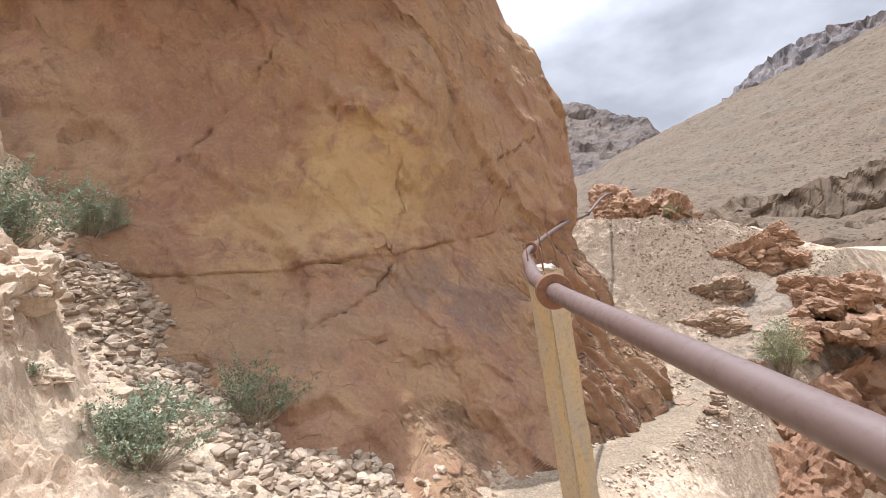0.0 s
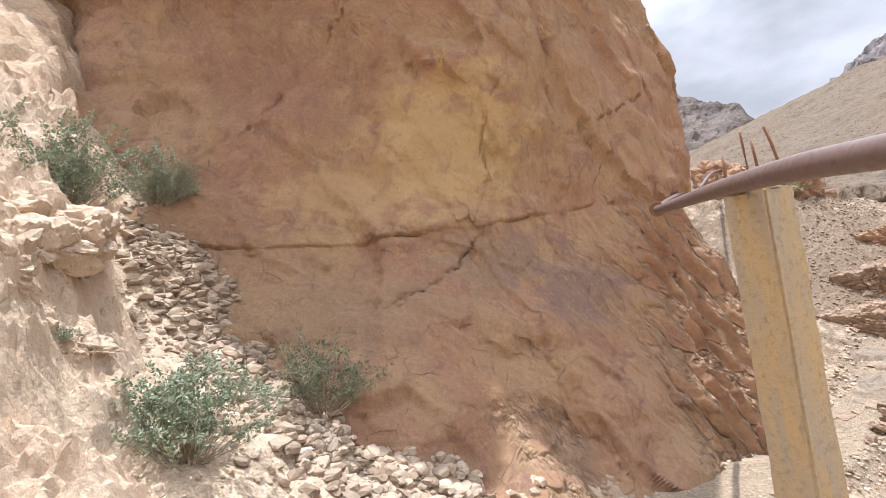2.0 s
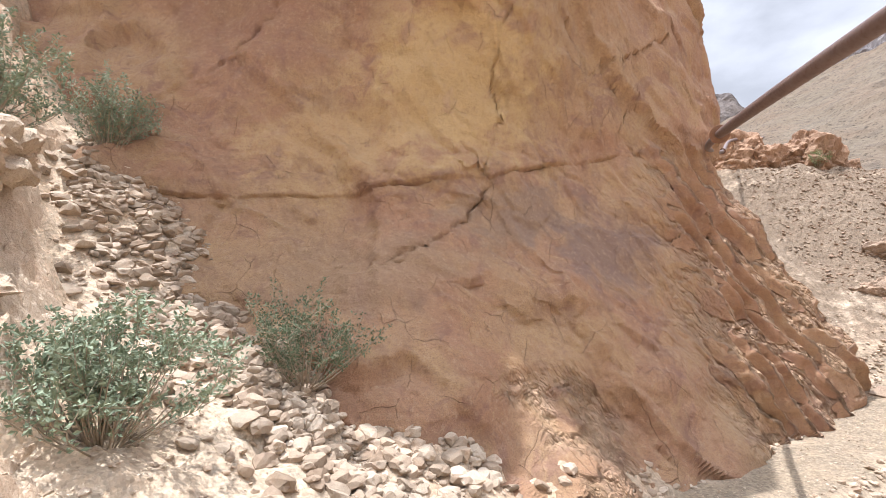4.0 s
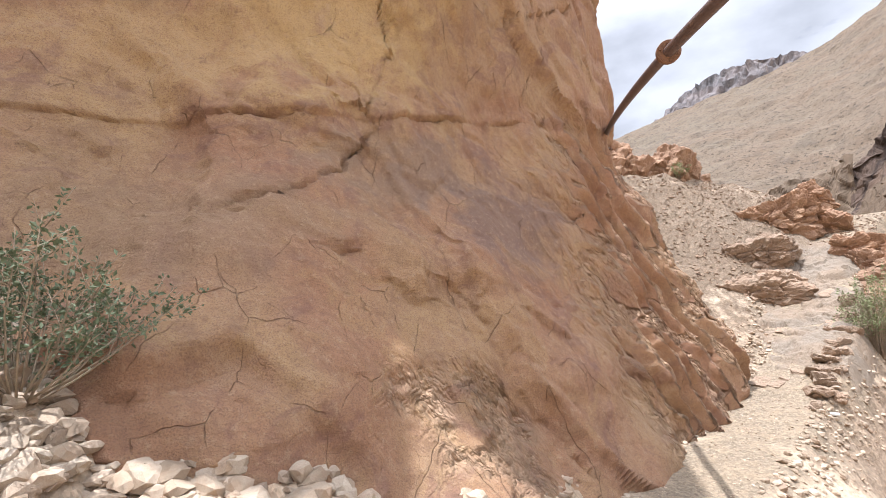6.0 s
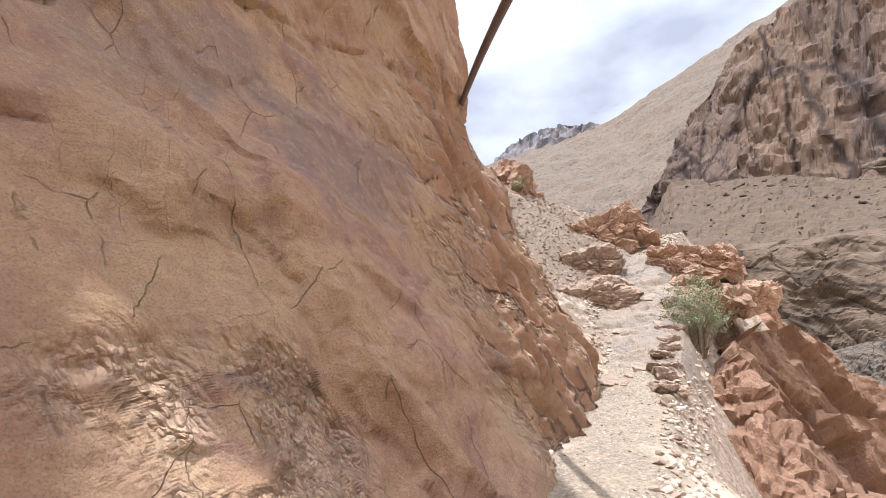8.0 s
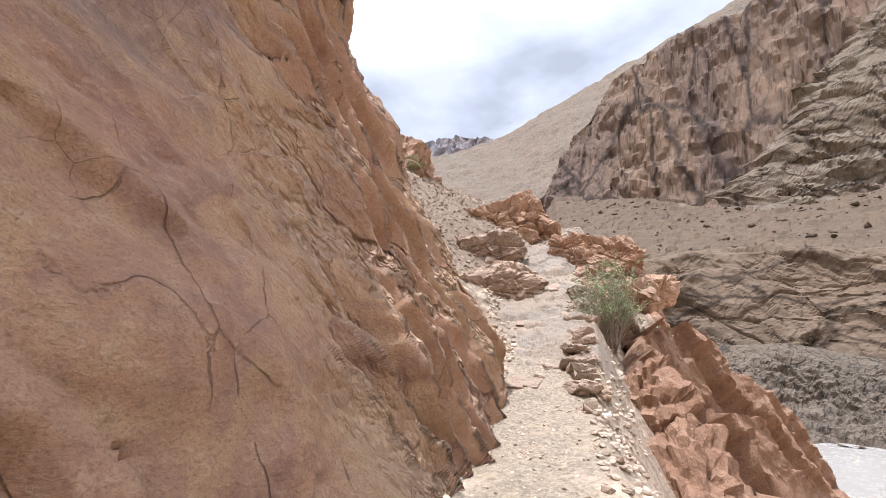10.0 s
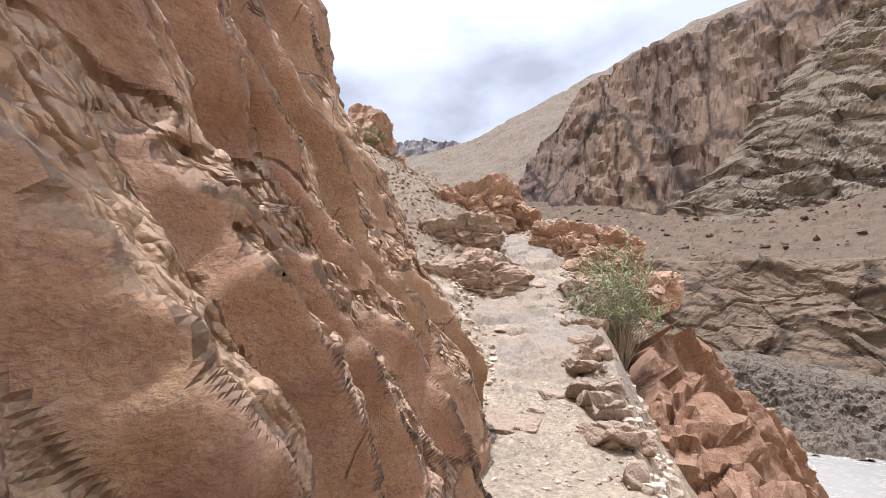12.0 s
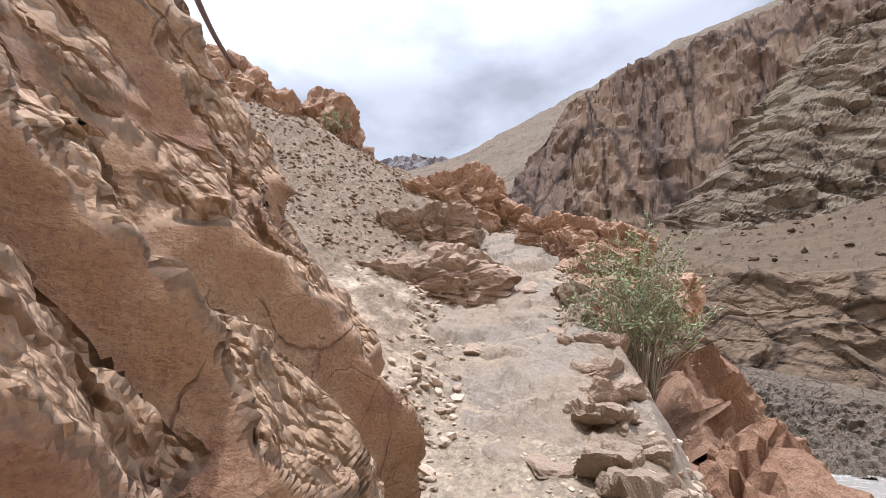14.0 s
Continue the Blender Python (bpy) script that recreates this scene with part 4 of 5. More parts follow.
far_sheet("far_mountain", (
    (900, (5, 8, 10, 10, 10, 10, 10, 9, 8, 6, 4, 2)), (1150, (10, 15, 18, 18, 18, 17, 17, 16, 15, 12, 8, 4)),
    (1500, (14, 20, 24, 25.6, 24.8, 24.0, 23.4, 22.4, 20.5, 18, 12, 5)), (1700, (8, 10, 10, 10, 10, 10, 10, 9, 8, 6, 4, 2))), AZ2, mountain_mat, 261, 16, 0.006,
    "hazy brown layered mountain across the valley", "mountain", 260, 80, 0.8)
AZ3 = (20, 28, 31, 34, 36, 38.5, 41, 43, 44.5, 46.5, 50, 60)
far_sheet("dark_ridge", (
    (1300, (10, 14, 15, 16, 16, 16, 16, 16, 16, 16, 15, 12)), (1500, (12, 18.5, 20.8, 23.0, 24.6, 25.6, 26.3, 26.8, 26.5, 26.4, 25.5, 20)),
    (1700, (8, 10, 10, 10, 10, 10, 10, 10, 10, 10, 10, 8))), AZ3, ridge_mat, 271, 16, 0.012,
    "dark grey rocky ridge on the skyline", "mountain", 200, 50, 0.8)
a_ = np.radians(np.linspace(40, 115, 60))
rr_ = np.linspace(50, 96, 12)
river_pts = np.array([[(EYE0[0] + r * math.sin(a), EYE0[1] + r * math.cos(a), -13.85) for a in a_] for r in rr_])
tagged(new("river", grid_mesh("river", river_pts, river_mat, flip=True)), "shallow silty grey river in the valley", "river", kind="structure")


# ---------- large rocks ----------
rock("boulder", (12.95, 26.0, 6.7), (1.2, 1.1, 1.4), (0, 12, 25), 11, block_mat, "dark orange overhanging boulder on the crest", 5, 10, 0.05, 0.5)
rock("boulder", (14.3, 25.9, 6.2), (0.55, 0.6, 0.45), (0, 5, 60), 12, block_mat, "small brown boulder beside the overhanging one", 4, 10, 0.05)
rock("boulder", (11.4, 26.6, 6.6), (1.3, 1.2, 1.2), (5, 0, 10), 13, block_mat, "brown crag behind the cliff corner", 5, 14, 0.08, 0.4)
rock("boulder", (10.2, 27.0, 7.2), (1.4, 1.2, 1.5), (5, 10, 70), 14, block_mat, "brown crag behind the cliff corner", 5, 14, 0.08, 0.4)
rock("rock_outcrop", (10.95, 19.25, 0.40), (1.45, 0.95, 0.78), (4, -8, -38), 21, tan_mat, "rounded tan rock outcrop beside the path", 6, 10, 0.055, 0.35)
rock("rock_outcrop", (9.9, 20.0, 0.2), (1.1, 0.8, 0.55), (0, 5, -40), 22, tan_mat, "low layered tan rock beside the path", 6, 14, 0.08, 0.22)
rock("rock_outcrop", (12.3, 20.4, 1.9), (1.3, 0.9, 0.75), (6, -14, -35), 23, tan_mat, "tan rock outcrop on the scree slope", 6, 12, 0.06, 0.3)
rock("rock_outcrop", (14.7, 22.0, 3.5), (1.5, 1.1, 1.0), (6, -14, -40), 24, block_mat, "stacked orange rock outcrop on the slope", 6, 14, 0.08, 0.4)
rock("rock_outcrop", (16.3, 22.2, 4.6), (0.95, 0.8, 0.8), (4, -10, -35), 25, block_mat, "square red rock block crowning the outcrop", 6, 9, 0.05, 0.4, 0.9)
rock("rock_outcrop", (16.0, 21.4, 3.2), (1.1, 0.9, 0.9), (0, 10, -30), 26, block_mat, "stacked orange rock outcrop on the slope", 6, 14, 0.08, 0.4)
rng = np.random.RandomState(5)
for k, (x, y, z, s) in enumerate(((14.6, 18.9, 2.1, 0.75), (15.2, 18.3, 2.0, 0.8), (14.2, 18.3, 1.5, 0.65), (13.6, 17.8, 0.9, 0.6), (14.5, 17.6, 1.2, 0.8),
                                  (15.4, 17.5, 1.6, 0.9), (13.3, 17.2, 0.3, 0.7), (14.3, 16.9, 0.3, 0.9), (15.6, 16.9, 0.5, 1.0), (16.4, 18.2, 2.0, 0.9), (12.8, 16.9, -0.2, 0.6))):
    rock("red_block", (x, y, z), (s * rng.uniform(0.8, 1.2), s * rng.uniform(0.7, 1), s * rng.uniform(0.45, 0.75)), (rng.uniform(-12, 12), rng.uniform(-12, 12), rng.uniform(0, 180)),
         40 + k, block_mat, "orange-red rock block in a broken pile above the path", 5, 8, 0.05, 0.3, 0.8, "blocks of the broken pile")


def curve_points(ctrl, n=14):
    c = [Vector(p) for p in ctrl]
    c = [2 * c[0] - c[1]] + c + [2 * c[-1] - c[-2]]
    out = []
    for a, b, d, e in zip(c[:-3], c[1:-2], c[2:-1], c[3:]):
        for k in range(n):
            t = k / n
            out.append(0.5 * (2 * b + (d - a) * t + (2 * a - 5 * b + 4 * d - e) * t * t + (3 * b - a - 3 * d + e) * t ** 3))
    return out + [c[-2]]


def slab_ridge(name, crest, label, seed):
    """A dipping rock ridge: a crest line, a steep broken face before it and a slope behind it."""
    c = np.array([p[:] for p in curve_points(crest, 40)])
    prof = np.concatenate([np.linspace(-11, -4, 30), np.linspace(-3.95, 0, 100), np.linspace(0.06, 5, 30)])
    n = len(c)
    pts = np.zeros((len(prof), n, 3))
    for k, w in enumerate(prof):
        off = 0.34 * w if w < 0 else w * 0.7
        fall = 1.0 * w if w < 0 else -0.85 * w
        edge_ = 0.25 * math.exp(-abs(w) * 2)
        pts[k] = c + np.array((0.10 * off, off, fall - edge_))
    s_ = pts[..., 0]
    wp = np.stack([fbm(pts * 0.9, 3, seed), fbm(pts * 0.9, 3, seed + 1), fbm(pts * 0.9, 3, seed + 2)], -1)
    q = np.stack([0.70 * s_ - 0.70 * pts[..., 2], 0.70 * s_ + 0.70 * pts[..., 2], pts[..., 1]], -1) + 0.35 * wp
    d = 0.85 * (voronoi(q * (0.13, 0.6, 0.3), seed, 0.8, 0.05)[2] - 0.5)
    d += 0.24 * (voronoi(q * (0.4, 1.3, 1.0), seed + 3, 1.0, 0.06)[2] - 0.5) + 0.07 * (voronoi(q * (1.6, 4.2, 3.0), seed + 4, 1.1, 0.08)[2] - 0.5)
    d += 0.05 * fbm(pts * 3.0, 4, seed + 5)
    pts[..., 1] -= d * 0.9
    pts[..., 2] += d * 0.5
    return tagged(new(name, grid_mesh(name, pts, red_mat, True)), label, "rock")


slab_ridge("rock_slab", ((11.0, 15.2, -1.5), (12.2, 15.8, -1.0), (14.0, 16.4, -0.5), (16.2, 16.8, -0.2), (17.8, 16.7, -0.35), (20.3, 16.4, -1.6), (23.0, 16.3, -2.7), (25.6, 15.9, -4.2), (29.0, 15.0, -7.5), (34.0, 13.5, -13.0)),
           "great dipping red rock slab below the path", 61)
slab_ridge("rock_outcrop", ((11.6, 16.6, -0.7), (12.6, 17.2, 0.0), (14.0, 17.8, 1.1), (15.6, 18.3, 1.7), (17.5, 18.9, 1.7), (20.0, 19.6, 1.4), (24.0, 20.5, 0.0), (30.0, 21.0, -4.0)),
           "broken red rock face under the block pile", 65)
rock("rock_slab", (10.9, 14.95, -3.0), (1.1, 0.8, 1.7), (8, 20, 30), 66, red_mat, "red rock block in the crevice beside the path", 5, 16, 0.10, 0.7, 0.6)
rock("rock_slab", (10.2, 14.0, -4.4), (1.5, 1.0, 2.0), (8, 24, 28), 64, red_mat, "red rock slab with pale upper edges below the path", 5, 14, 0.06, 0.7, 0.6)


# ---------- pipe and post ----------

def tube(pts, radius, sides=16, taper=None, bm=None):
    bm = bm or bmesh.new()
    rings = []
    for k, p in enumerate(pts):
        d = (pts[min(k + 1, len(pts) - 1)] - pts[max(k - 1, 0)]).normalized()
        s = d.cross(Vector((0.02, 0.01, 1))).normalized() if abs(d.z) < 0.99 else Vector((1, 0, 0))
        n = s.cross(d)
        r = radius * (taper[k] if taper else 1)
        rings.append([bm.verts.new(p + (s * math.cos(a) + n * math.sin(a)) * r) for a in (2 * math.pi * j / sides for j in range(sides))])
    for a, b in zip(rings[:-1], rings[1:]):
        for j in range(sides):
            f = bm.faces.new((a[j], a[(j + 1) % sides], b[(j + 1) % sides], b[j]))
            f.smooth = True
    bm.faces.new(rings[0][::-1])
    bm.faces.new(rings[-1])
    return bm


PIPE = ((1.45, -9.0, -1.2), (1.05, -3.0, -0.10), (0.84, 1.08, 0.73), (0.684, 3.24, 1.17), (0.86, 4.9, 1.50), (1.88, 9.88, 2.43), (4.25, 15.75, 4.12), (6.3, 19.6, 5.3), (9.4, 25.5, 7.7), (12.6, 29.0, 9.0))
pipe = tagged(new("water_pipe"), "rusty brown steel water pipe with bolted flanges, carried on a post", "pipe")
part("pipe_run", tube(curve_points(PIPE, 18), 0.062, 20), pipe_mat, pipe)


def flange(loc, toward, size=0.125):
    d = (Vector(toward) - Vector(loc)).normalized()
    m = Matrix.Translation(loc) @ d.to_track_quat("Z", "Y").to_matrix().to_4x4()
    first = None
    for gap in (-0.022, 0.022):
        bm = bmesh.new()
        bmesh.ops.create_cone(bm, cap_ends=True, segments=28, radius1=size, radius2=size, depth=0.026)
        bmesh.ops.bevel(bm, geom=bm.edges[:], offset=0.004, segments=1, affect="EDGES")
        bm.transform(m @ Matrix.Translation((0, 0, gap)))
        plate = part("flange", bm, rust_mat, pipe, "round rusty bolted flange")
        first = first or plate
    for k in range(6):
        a = math.pi * k / 3 + 0.3
        bm = bmesh.new()
        bmesh.ops.create_cone(bm, cap_ends=True, segments=6, radius1=0.014, radius2=0.014, depth=0.10)
        bm.transform(m @ Matrix.Translation((0.096 * math.cos(a), 0.096 * math.sin(a), 0)))
        part("bolt", bm, rust_mat, first)


flange((0.684, 3.24, 1.17), (0.80, 4.6, 1.45))
flange((1.88, 9.88, 2.43), (2.5, 11.5, 2.9))
flange((6.3, 19.6, 5.3), (7.3, 21.4, 6.0), 0.10)

post = tagged(new("pipe_post"), "weathered yellowish concrete post with rusty rebar ends", "post")
post.matrix_world = pose(1.60, 5.48, -2.14, 2.0, -11.0, 28)
bm = bmesh.new()
bmesh.ops.create_cube(bm, size=1)
bm.transform(Matrix.Translation((0, 0, 1.85)) @ Matrix.Diagonal((0.29, 0.29, 3.70, 1)))
bmesh.ops.subdivide_edges(bm, edges=[e for e in bm.edges if abs(e.verts[0].co.z - e.verts[1].co.z) > 1], cuts=60, use_grid_fill=True)
bmesh.ops.bevel(bm, geom=[e for e in bm.edges if len(e.link_faces) == 2 and e.calc_face_angle(0) > 1], offset=0.018, segments=2, affect="EDGES")
for v in bm.verts:
    w = noise.noise(v.co * 3.1) * 0.010 + noise.noise(v.co * 11) * 0.007
    v.co += Vector((v.co.x, v.co.y, 0)) * w * 5
part("shaft", bm, concrete_mat, post)
for x, y, hgt, lean in ((-0.11, -0.11, 0.30, (-0.03, 0.0)), (0.11, -0.11, 0.40, (-0.08, 0.02)), (-0.11, 0.12, 0.26, (0.0, 0.0)), (0.12, 0.12, 0.42, (-0.05, -0.02))):
    pts = [Vector((x + lean[0] * t * t, y + lean[1] * t * t, 3.62 + (hgt + 0.08) * t)) for t in (0, 0.25, 0.5, 0.75, 1)]
    part("rebar", tube(pts, 0.009, 8), rust_mat, post, "rusty bent reinforcing bar")
bm = bmesh.new()
bmesh.ops.create_icosphere(bm, subdivisions=3, radius=1)
for v in bm.verts:
    v.co = Vector((v.co.x * 0.10, v.co.y * 0.15, max(v.co.z * 0.06, -0.02))) * (1 + 0.25 * noise.noise(v.co * 2.2))
bm.transform(Matrix.Translation((-0.02, 0.0, 3.71)))
part("cement_pad", bm, cement_mat, post, "lump of grey cement holding the pipe")


# ---------- plants ----------
def shrub(name, loc, tall, wide, seed, leaf_mat, label, stems=26, leaves=1500, leaf=0.03, flowers=0, flower_mat=None, up=0.75, bare=0.15, dry=0):
    """A shrub: a woody base, arching twigs with side twigs, small leaves along them, and flower heads."""
    rng = random.Random(seed)
    root = tagged(new(name), label, "shrub")
    root.location = loc
    wood, green, petal, straw = bmesh.new(), bmesh.new(), bmesh.new(), bmesh.new()
    lines = []
    for k in range(stems):
        a = rng.uniform(0, 2 * math.pi)
        reach = wide * rng.uniform(0.15, 1.0)
        top = tall * rng.uniform(0.55, 1.0) * (1 - 0.35 * (reach / wide) ** 2)
        base = Vector((math.cos(a), math.sin(a), 0)) * wide * 0.12 * rng.random()
        pts = []
        bend = rng.uniform(-0.25, 0.25)
        for j in range(7):
            t = j / 6
            out = reach * (t ** up)
            pts.append(base + Vector((math.cos(a + bend * t) * out, math.sin(a + bend * t) * out, top * t ** 0.9)) + Vector((rng.uniform(-1, 1), rng.uniform(-1, 1), 0)) * 0.03 * tall * t)
        tube(pts, 0.004 + 0.0035 * tall, 4, [1 - 0.85 * j / 6 for j in range(7)], wood)
        lines.append(pts)
        for s in range(3):
            j = rng.randint(2, 5)
            d = Vector((rng.uniform(-1, 1), rng.uniform(-1, 1), rng.uniform(0.1, 1))).normalized() * tall * rng.uniform(0.12, 0.3)
            side = [pts[j], pts[j] + d * 0.5 + Vector((0, 0, 0.01)), pts[j] + d + Vector((0, 0, 0.03 * tall))]
            tube(side, 0.002 + 0.002 * tall, 3, [1, 0.7, 0.3], wood)
            lines.append(side)
    for k in range(leaves):
        pts = rng.choice(lines)
        t = bare + (1 - bare) * rng.random() ** 0.7
        f = t * (len(pts) - 1)
        j = min(int(f), len(pts) - 2)
        p = pts[j].lerp(pts[j + 1], f - j)
        d = Vector((rng.gauss(0, 1), rng.gauss(0, 1), rng.gauss(0.35, 0.8))).normalized()
        s = d.cross(Vector((rng.gauss(0, 1), rng.gauss(0, 1), rng.gauss(0, 1)))).normalized()
        size = leaf * rng.uniform(0.6, 1.4)
        p = p + d * 0.3 * size
        n = s.cross(d) * size * 0.12
        green.faces.new([green.verts.new(q) for q in (p, p + d * size * 0.5 + s * size * 0.26 + n, p + d * size, p + d * size * 0.5 - s * size * 0.26 + n)])
    for k in range(flowers):
        pts = rng.choice(lines)
        p = pts[-1].lerp(pts[-2], rng.random() * 0.6)
        r = 0.022 * rng.uniform(0.6, 1.3)
        d = Vector((rng.gauss(0, 0.5), rng.gauss(0, 0.5), 1)).normalized()
        s = d.orthogonal().normalized()
        ring = [petal.verts.new(p + (Matrix.Rotation(2 * math.pi * j / 6, 3, d) @ s) * r * (1 if j % 2 else 0.75) + d * 0.008) for j in range(6)]
        c = petal.verts.new(p)
        for j in range(6):
            petal.faces.new((c, ring[j], ring[(j + 1) % 6]))
    for k in range(dry):
        a, ln = rng.uniform(0, 2 * math.pi), wide * rng.uniform(0.5, 1.2)
        p = [Vector((math.cos(a) * ln * t, math.sin(a) * ln * t, tall * 0.55 * math.sin(t * 2.2) * rng.uniform(0.8, 1.1))) for t in (0, 0.3, 0.6, 0.85, 1)]
        tube(p, 0.006, 3, [1, 0.9, 0.7, 0.5, 0.3], straw)
    tagged(part("branchwork", wood, twig_mat, root, "dry grey-brown twigs"), kind="stuff")
    tagged(part("foliage", green, leaf_mat, root), kind="stuff")
    if flowers:
        tagged(part("blossom", petal, flower_mat, root, "small pink flower heads"), kind="stuff")
    else:
        petal.free()
    if dry:
        tagged(part("dry_stalk_tuft", straw, straw_mat, root, "bent straw-coloured stalks"), kind="stuff")
    else:
        straw.free()
    return root


def on_ground(x, y, sink=0.04):
    return (x, y, ground_z(x, y) - sink)


shrub("sage_shrub", on_ground(-8.2, 8.5), 2.0, 1.2, 1, sage_mat, "grey-green sage shrub on the sunny bank", 54, 8000, 0.055)
shrub("flowering_shrub", on_ground(-8.4, 11.0), 1.7, 0.85, 2, sage_mat, "sage-green shrub with pink flowers against the cliff", 46, 5200, 0.05, 50, pink_mat, dry=14)
shrub("sage_shrub", on_ground(-4.2, 6.85, 0.10), 1.30, 1.05, 3, sage_mat, "low rounded grey-green shrub on the bank", 70, 9500, 0.046)
shrub("dark_shrub", on_ground(-3.6, 9.35), 1.5, 0.95, 4, shaded_leaf_mat, "dark green shrub among stones, the cliff's shade in its leaf colour", 52, 4800, 0.042)
shrub("path_shrub", (11.4, 15.85, -1.35), 2.45, 0.95, 5, green_mat, "tall wispy green shrub with dry twigs at the path's edge", 70, 5200, 0.05, up=1.1, bare=0.35)
shrub("pink_shrub", on_ground(16.8, 17.6), 1.5, 1.0, 6, sage_mat, "pink-tinged wispy shrub behind the red blocks", 40, 1500, 0.05, 260, pink_mat)
shrub("crest_shrub", on_ground(12.6, 25.0), 0.9, 0.6, 7, green_mat, "green shrub at the foot of the crest boulder", 30, 1800, 0.06)
shrub("small_weed", on_ground(-5.4, 6.2), 0.25, 0.25, 8, sage_mat, "small grey-green weed on the bank", 14, 300, 0.03)


# ---------- bank outcrops ----------
for k, (x, y, s) in enumerate(((-6.6, 6.5, 0.7), (-7.2, 7.4, 0.8), (-6.0, 5.4, 0.7), (-5.7, 6.5, 0.45))):
    rock("bank_outcrop", (x, y, ground_z(x, y) - 0.22), (s * 1.2, s, s * 0.55), (8, 10, 30 * k), 80 + k, bank_rock_mat, "crumbling pale tan rock outcrop on the bank", 5, 14, 0.07, 0.0)
for k, (x, y, s, f) in enumerate(((8.75, 15.05, 0.42, 0.28), (8.5, 14.75, 0.36, 0.26), (9.2, 15.3, 0.40, 0.22), (9.6, 15.45, 0.45, 0.22), (10.0, 15.75, 0.42, 0.2), (8.05, 14.45, 0.30, 0.3),
                                  (10.5, 16.0, 0.5, 0.25), (8.3, 14.3, 0.22, 0.35), (9.0, 14.9, 0.25, 0.25), (11.2, 16.6, 0.5, 0.3), (7.5, 14.1, 0.2, 0.3), (12.0, 17.0, 0.5, 0.35))):
    s *= 0.78
    rock("ledge_stone", (x, y, ground_z(x, y) + s * f * 0.25), (s, s * 0.8, s * (f + 0.2)), (4 * (k % 3) - 4, 5 * (k % 4) - 7, 47 * k), 100 + k, tan_mat, "flat tan ledge stone at the path's outer edge", 5, 6, 0.03, 0.12, 1.0, "ledge stones")
rng = np.random.RandomState(31)
for k in range(16):
    t = rng.rand()
    j = rng.choice((9, 10, 11))
    c = TRAIL[j] * (1 - t) + TRAIL[j + 1] * t
    e = TRAIL[j + 1][:2] - TRAIL[j][:2]
    e = e / np.hypot(*e)
    o = rng.uniform(-1.1, 0.7)
    x, y, s = c[0] + e[1] * o, c[1] - e[0] * o, rng.uniform(0.16, 0.42)
    rock("path_stone", (x, y, ground_z(x, y) - 0.03), (s, s * 0.7, s * 0.26), (rng.uniform(-8, 8), -14 + rng.uniform(-8, 8), rng.uniform(20, 70)), 140 + k, tan_mat, "flat pale bedrock slab sunk in the path", 3, 8, 0.05, 0.08, 0.8, "bedrock slabs in the path")
bm = bmesh.new()
bmesh.ops.create_cone(bm, cap_ends=True, segments=14, radius1=0.035, radius2=0.03, depth=0.2)
bmesh.ops.bevel(bm, geom=bm.edges[:], offset=0.006, segments=2, affect="EDGES")
bottle = part("litter_bottle", bm, white_mat)
bottle.matrix_world = pose(7.85, 14.0, ground_z(7.85, 14.0) + 0.05, 90, 0, 60)
tagged(bottle, "small white plastic bottle dropped at the path's edge", "litter")


# ---------- bare rock in the ground ----------
def crust(name, x0, x1, y0, y1, step, inside, relief, mat, label):
    """Bare broken rock that crops out of the ground: plates and steps, sunk into the soil at its rim."""
    X, Y = np.meshgrid(np.arange(x0, x1, step), np.arange(y0, y1, step))
    Z = height(X, Y)
    m = inside(X, Y, Z)
    p = np.stack([X, Y, Z], -1)
    Z = Z + relief(p) * m - 0.16 * (1 - m)
    keep = m > 0.0
    r, c = X.shape
    k = np.arange(r * c).reshape(r, c)
    q = np.stack([k[:-1, :-1], k[:-1, 1:], k[1:, 1:], k[1:, :-1]], -1).reshape(-1, 4)
    q = q[keep.reshape(-1)[q].all(1)]
    used = np.unique(q)
    back = np.zeros(r * c, int)
    back[used] = np.arange(len(used))
    me = mesh_from(name, np.stack([X, Y, Z], -1).reshape(-1, 3)[used], back[q], mat)
    return tagged(new(name, me), label, "rock", kind="structure")


def ramp_inside(x, y, z):
    d, side, v = trail(x, y)
    rim = 0.25 * fbm(np.stack([x, y, 0 * x], -1) * 1.1, 4, 301)
    return smooth(1.5, 1.0, d + rim) * smooth(7.6, 9.0, x + 2 * rim) * smooth(15.6, 14.4, x + rim)


def ramp_relief(p):
    q = np.stack([0.83 * p[..., 0] + 0.55 * p[..., 1], -0.55 * p[..., 0] + 0.83 * p[..., 1], 0 * p[..., 2]], -1)
    q = q + 0.25 * np.stack([fbm(p * 1.2, 3, 311), fbm(p * 1.2, 3, 312), 0 * p[..., 0]], -1)
    a = voronoi(q * (1.0, 0.75, 1), 321, 0.9, 0.14)[2] - 0.5
    b = voronoi(q * (2.8, 1.9, 1), 322, 1.1, 0.16)[2] - 0.5
    c = voronoi(q * (8.0, 6.0, 1), 323, 1.1, 0.22)[2] - 0.5
    return 0.05 + 0.15 * a + 0.075 * b + 0.028 * c


def bank_inside(x, y, z):
    rim = 0.5 * fbm(np.stack([x, y, 0 * x], -1) * 0.8, 4, 302)
    nose = -0.64 * (x + 4.6) - 0.77 * (y - 6.6)
    return smooth(-0.35, 0.25, nose + rim) * smooth(-2.6, -3.4, x + rim) * smooth(14.0, 12.5, np.hypot(x, y - 3))


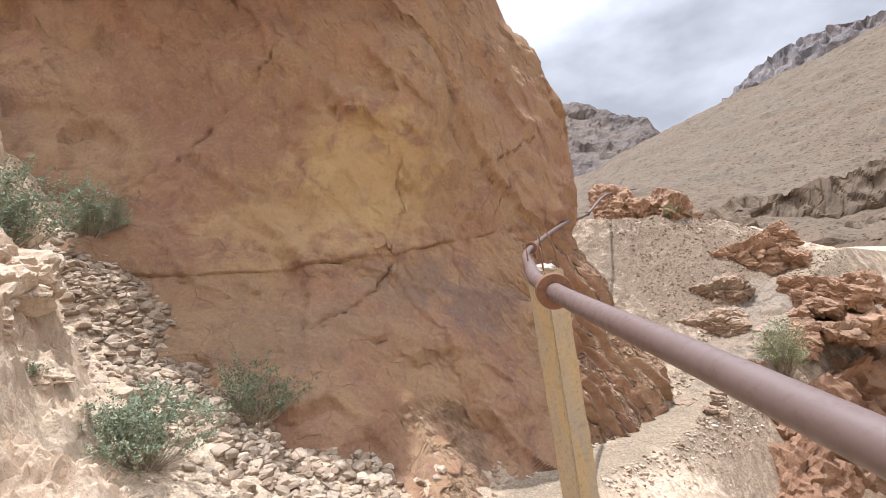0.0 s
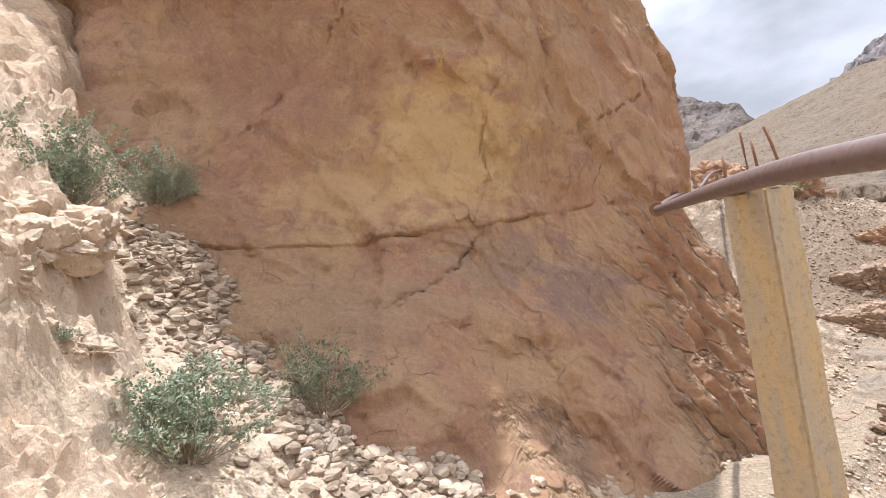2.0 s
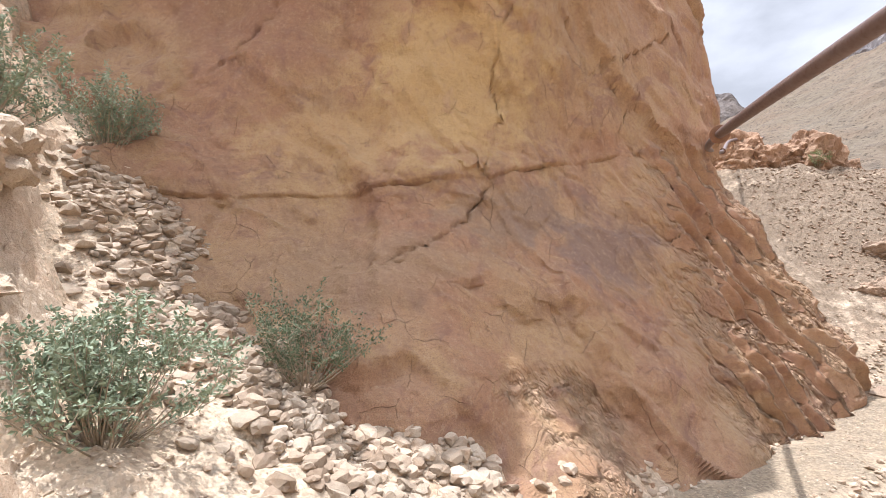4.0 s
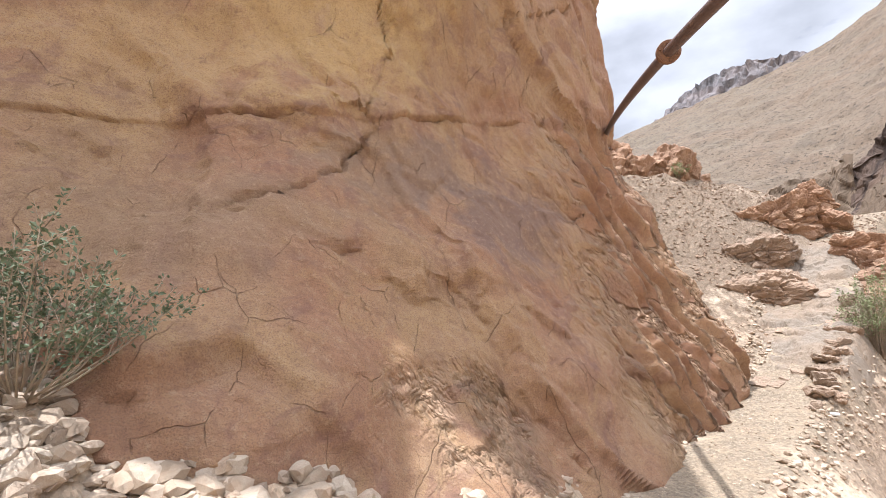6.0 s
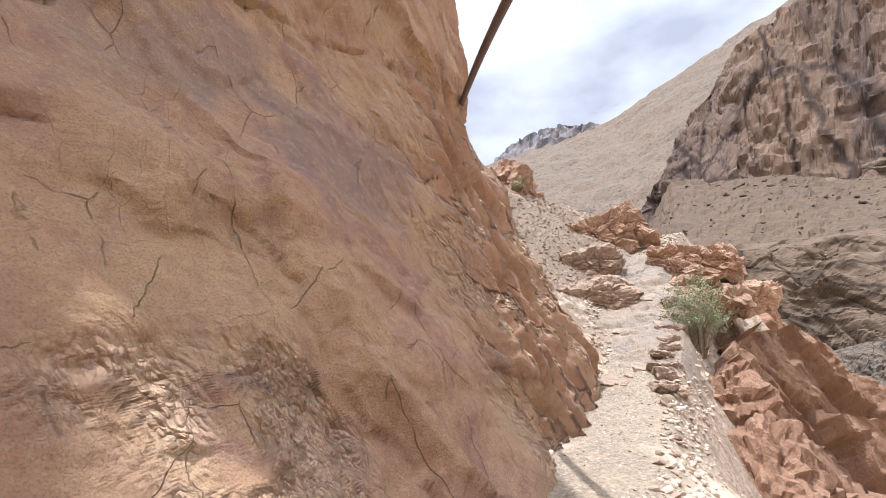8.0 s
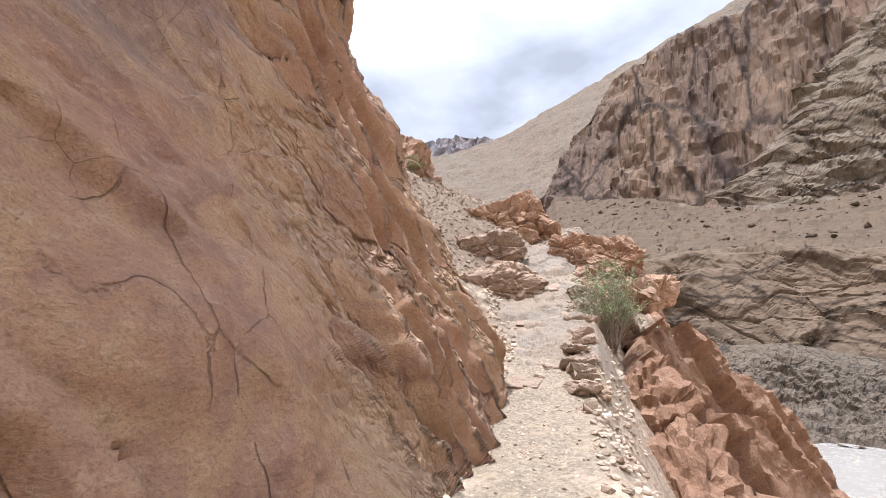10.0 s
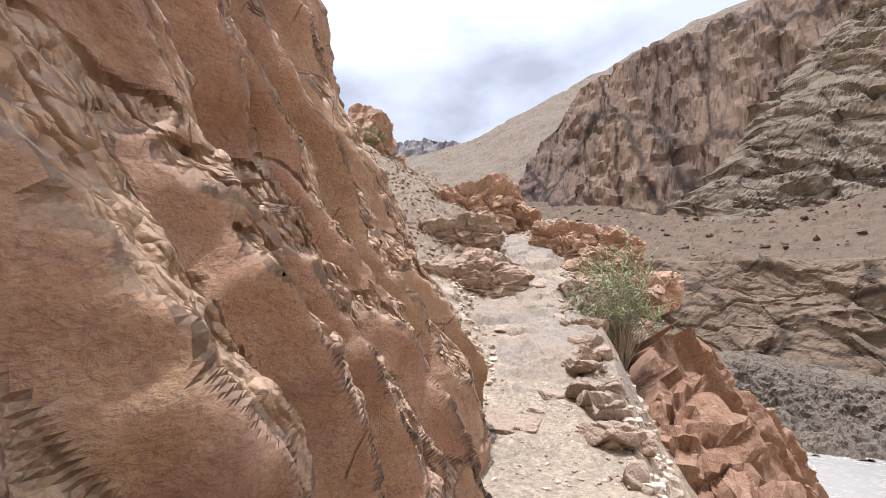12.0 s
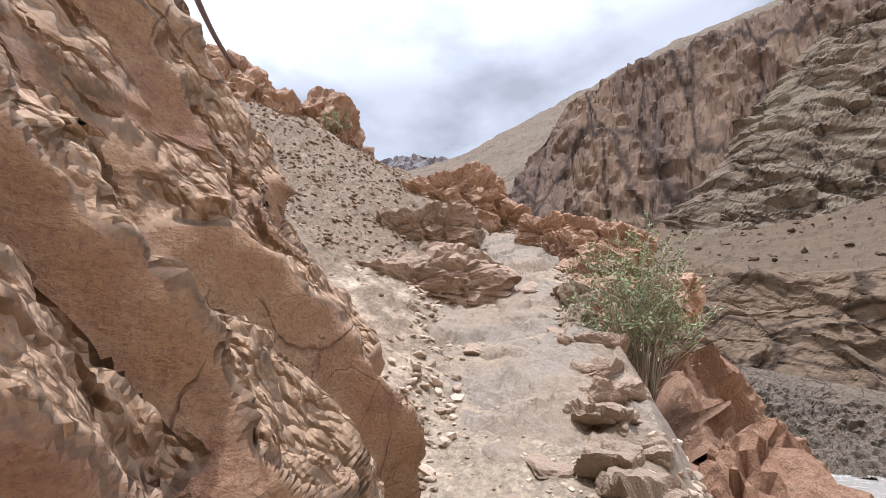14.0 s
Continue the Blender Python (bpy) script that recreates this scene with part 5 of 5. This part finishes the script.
def bank_relief(p):
    q = p + 0.3 * np.stack([fbm(p * 0.9, 3, 331), fbm(p * 0.9, 3, 332), fbm(p * 0.9, 3, 333)], -1)
    a = voronoi(q * (0.8, 0.8, 1.5), 341, 1.0, 0.05)[2] - 0.5
    b = voronoi(q * (2.2, 2.2, 4.5), 342, 1.1, 0.06)[2] - 0.5
    c = voronoi(q * (6.0, 6.0, 9.0), 343, 1.1, 0.08)[2] - 0.5
    return 0.08 + 0.20 * a + 0.10 * b + 0.035 * c


crust("bedrock_ramp", 7.0, 16.0, 12.5, 22.0, 0.04, ramp_inside, ramp_relief, ramp_mat, "pale grey flaking bedrock worn by the path")
crust("bank_rock", -12.0, -2.5, 2.0, 11.0, 0.045, bank_inside, bank_relief, bank_rock_mat, "crumbling pale tan layered rock of the sunny bank")


# ---------- loose stones ----------
stone_meshes = [rock_mesh("stone", (0.5, 0.38 + 0.05 * (k % 3), 0.20 + 0.05 * (k % 4)), 300 + k, stone_mat, 2, 7, 0.03, 0, 0.7) for k in range(10)]
rng = np.random.RandomState(77)
count = 0


def stone_spot():
    """A place in the stony gully below the bank, or along the path."""
    if rng.rand() < 0.75:
        t = rng.rand()
        x, y = -8.4 + 7.4 * t, 10.8 - 1.9 * t + (0.0 if t < 0.5 else (t - 0.5) * -1.2)
        wide = 0.55 + 0.9 * t
        return x + rng.normal() * wide * 0.6, y + rng.normal() * wide * 0.75, 0.07 + 0.26 * rng.rand() ** 1.6
    k = rng.randint(5, 12)
    a, b, t = TRAIL[k], TRAIL[k + 1], rng.rand()
    c = a * (1 - t) + b * t
    e = b[:2] - a[:2]
    e = e / np.hypot(*e)
    side = rng.choice((-1, 1)) * c[3] * rng.uniform(0.8, 1.6)
    return c[0] + e[1] * side, c[1] - e[0] * side, rng.uniform(0.05, 0.16)


spots = [stone_spot() for _ in range(4200)]
big = sorted(spots, key=lambda s: -s[2])
for x, y, s in big[:300]:
    ob = new("stone", stone_meshes[rng.randint(10)])
    ob.matrix_world = pose(x, y, ground_z(x, y) + 0.10 * s, rng.uniform(-25, 25), rng.uniform(-25, 25), rng.uniform(0, 360)) @ Matrix.Diagonal((s, s, s, 1))
    ob.parent = ground


def rubble(name, spots, sub, label, mat=None):
    verts, faces, base = [], [], 0
    xs = np.array([s[0] for s in spots])
    zs = height(xs, np.array([s[1] for s in spots]))
    src = []
    for me in stone_meshes if sub == 2 else small_meshes:
        v = np.array([p.co[:] for p in me.vertices])
        src.append((v, np.array([f.vertices[:] for f in me.polygons])))
    for k, (x, y, s) in enumerate(spots):
        v, f = src[k % len(src)]
        m = np.array(Euler((rng.uniform(-0.5, 0.5), rng.uniform(-0.5, 0.5), rng.uniform(0, 6.28))).to_matrix())
        verts.append(v @ m.T * s + (x, y, zs[k] + 0.08 * s))
        faces.append(f + base)
        base += len(v)
    ob = new(name, mesh_from(name, np.concatenate(verts), np.concatenate(faces), mat or stone_mat))
    return tagged(ob, label, "stones", kind="stuff")


small_meshes = [rock_mesh("pebble", (0.5, 0.4, 0.24), 400 + k, stone_mat, 1, 6, 0.0, 0, 0.6) for k in range(8)]
rubble("gully_rubble", big[300:], 2, "loose pale broken stones in the gully")
pebbles = []
for _ in range(5000):
    k = rng.randint(3, 12)
    a, b, t = TRAIL[k], TRAIL[k + 1], rng.rand()
    c = a * (1 - t) + b * t
    e = (b[:2] - a[:2]) / np.hypot(*(b[:2] - a[:2]))
    side = rng.normal() * c[3] * 1.2
    pebbles.append((c[0] + e[1] * side, c[1] - e[0] * side, 0.015 + 0.045 * rng.rand() ** 3 + 0.05 * (abs(side) > c[3]) * rng.rand()))
chips_ = []
for _ in range(9000):
    x, y = rng.uniform(9, 18), rng.uniform(19, 26)
    chips_.append((x, y, 0.03 + 0.13 * rng.rand() ** 5))
for _ in range(3500):
    x, y = rng.uniform(-11, -2), rng.uniform(4.5, 12)
    pebbles.append((x, y, 0.02 + 0.08 * rng.rand() ** 3))
rubble("path_gravel", pebbles, 1, "fine pale gravel and chips on the slopes and path")
rubble("scree_chips", chips_, 1, "brown broken scree on the slope below the crest", tan_mat)

sheet = np.array([v.co[:] for v in bpy.data.objects["talus_slope"].data.vertices])
verts, faces, base = [], [], 0
me = small_meshes
for k in range(1800):
    p = sheet[rng.randint(len(sheet))]
    src = me[k % len(me)]
    v = np.array([q.co[:] for q in src.vertices])
    m = np.array(Euler((rng.uniform(-0.6, 0.6), rng.uniform(-0.6, 0.6), rng.uniform(0, 6.28))).to_matrix())
    verts.append(v @ m.T * (0.6 + 2.6 * rng.rand() ** 5) * 1.2 + p + (rng.normal() * 0.6, rng.normal() * 0.6, -0.05))
    faces.append(np.array([f.vertices[:] for f in src.polygons]) + base)
    base += len(v)
ob = new("talus_boulders", mesh_from("talus_boulders", np.concatenate(verts), np.concatenate(faces), talus_mat))
tagged(ob, "tan boulders strewn over the far debris slope", "boulders", kind="stuff")
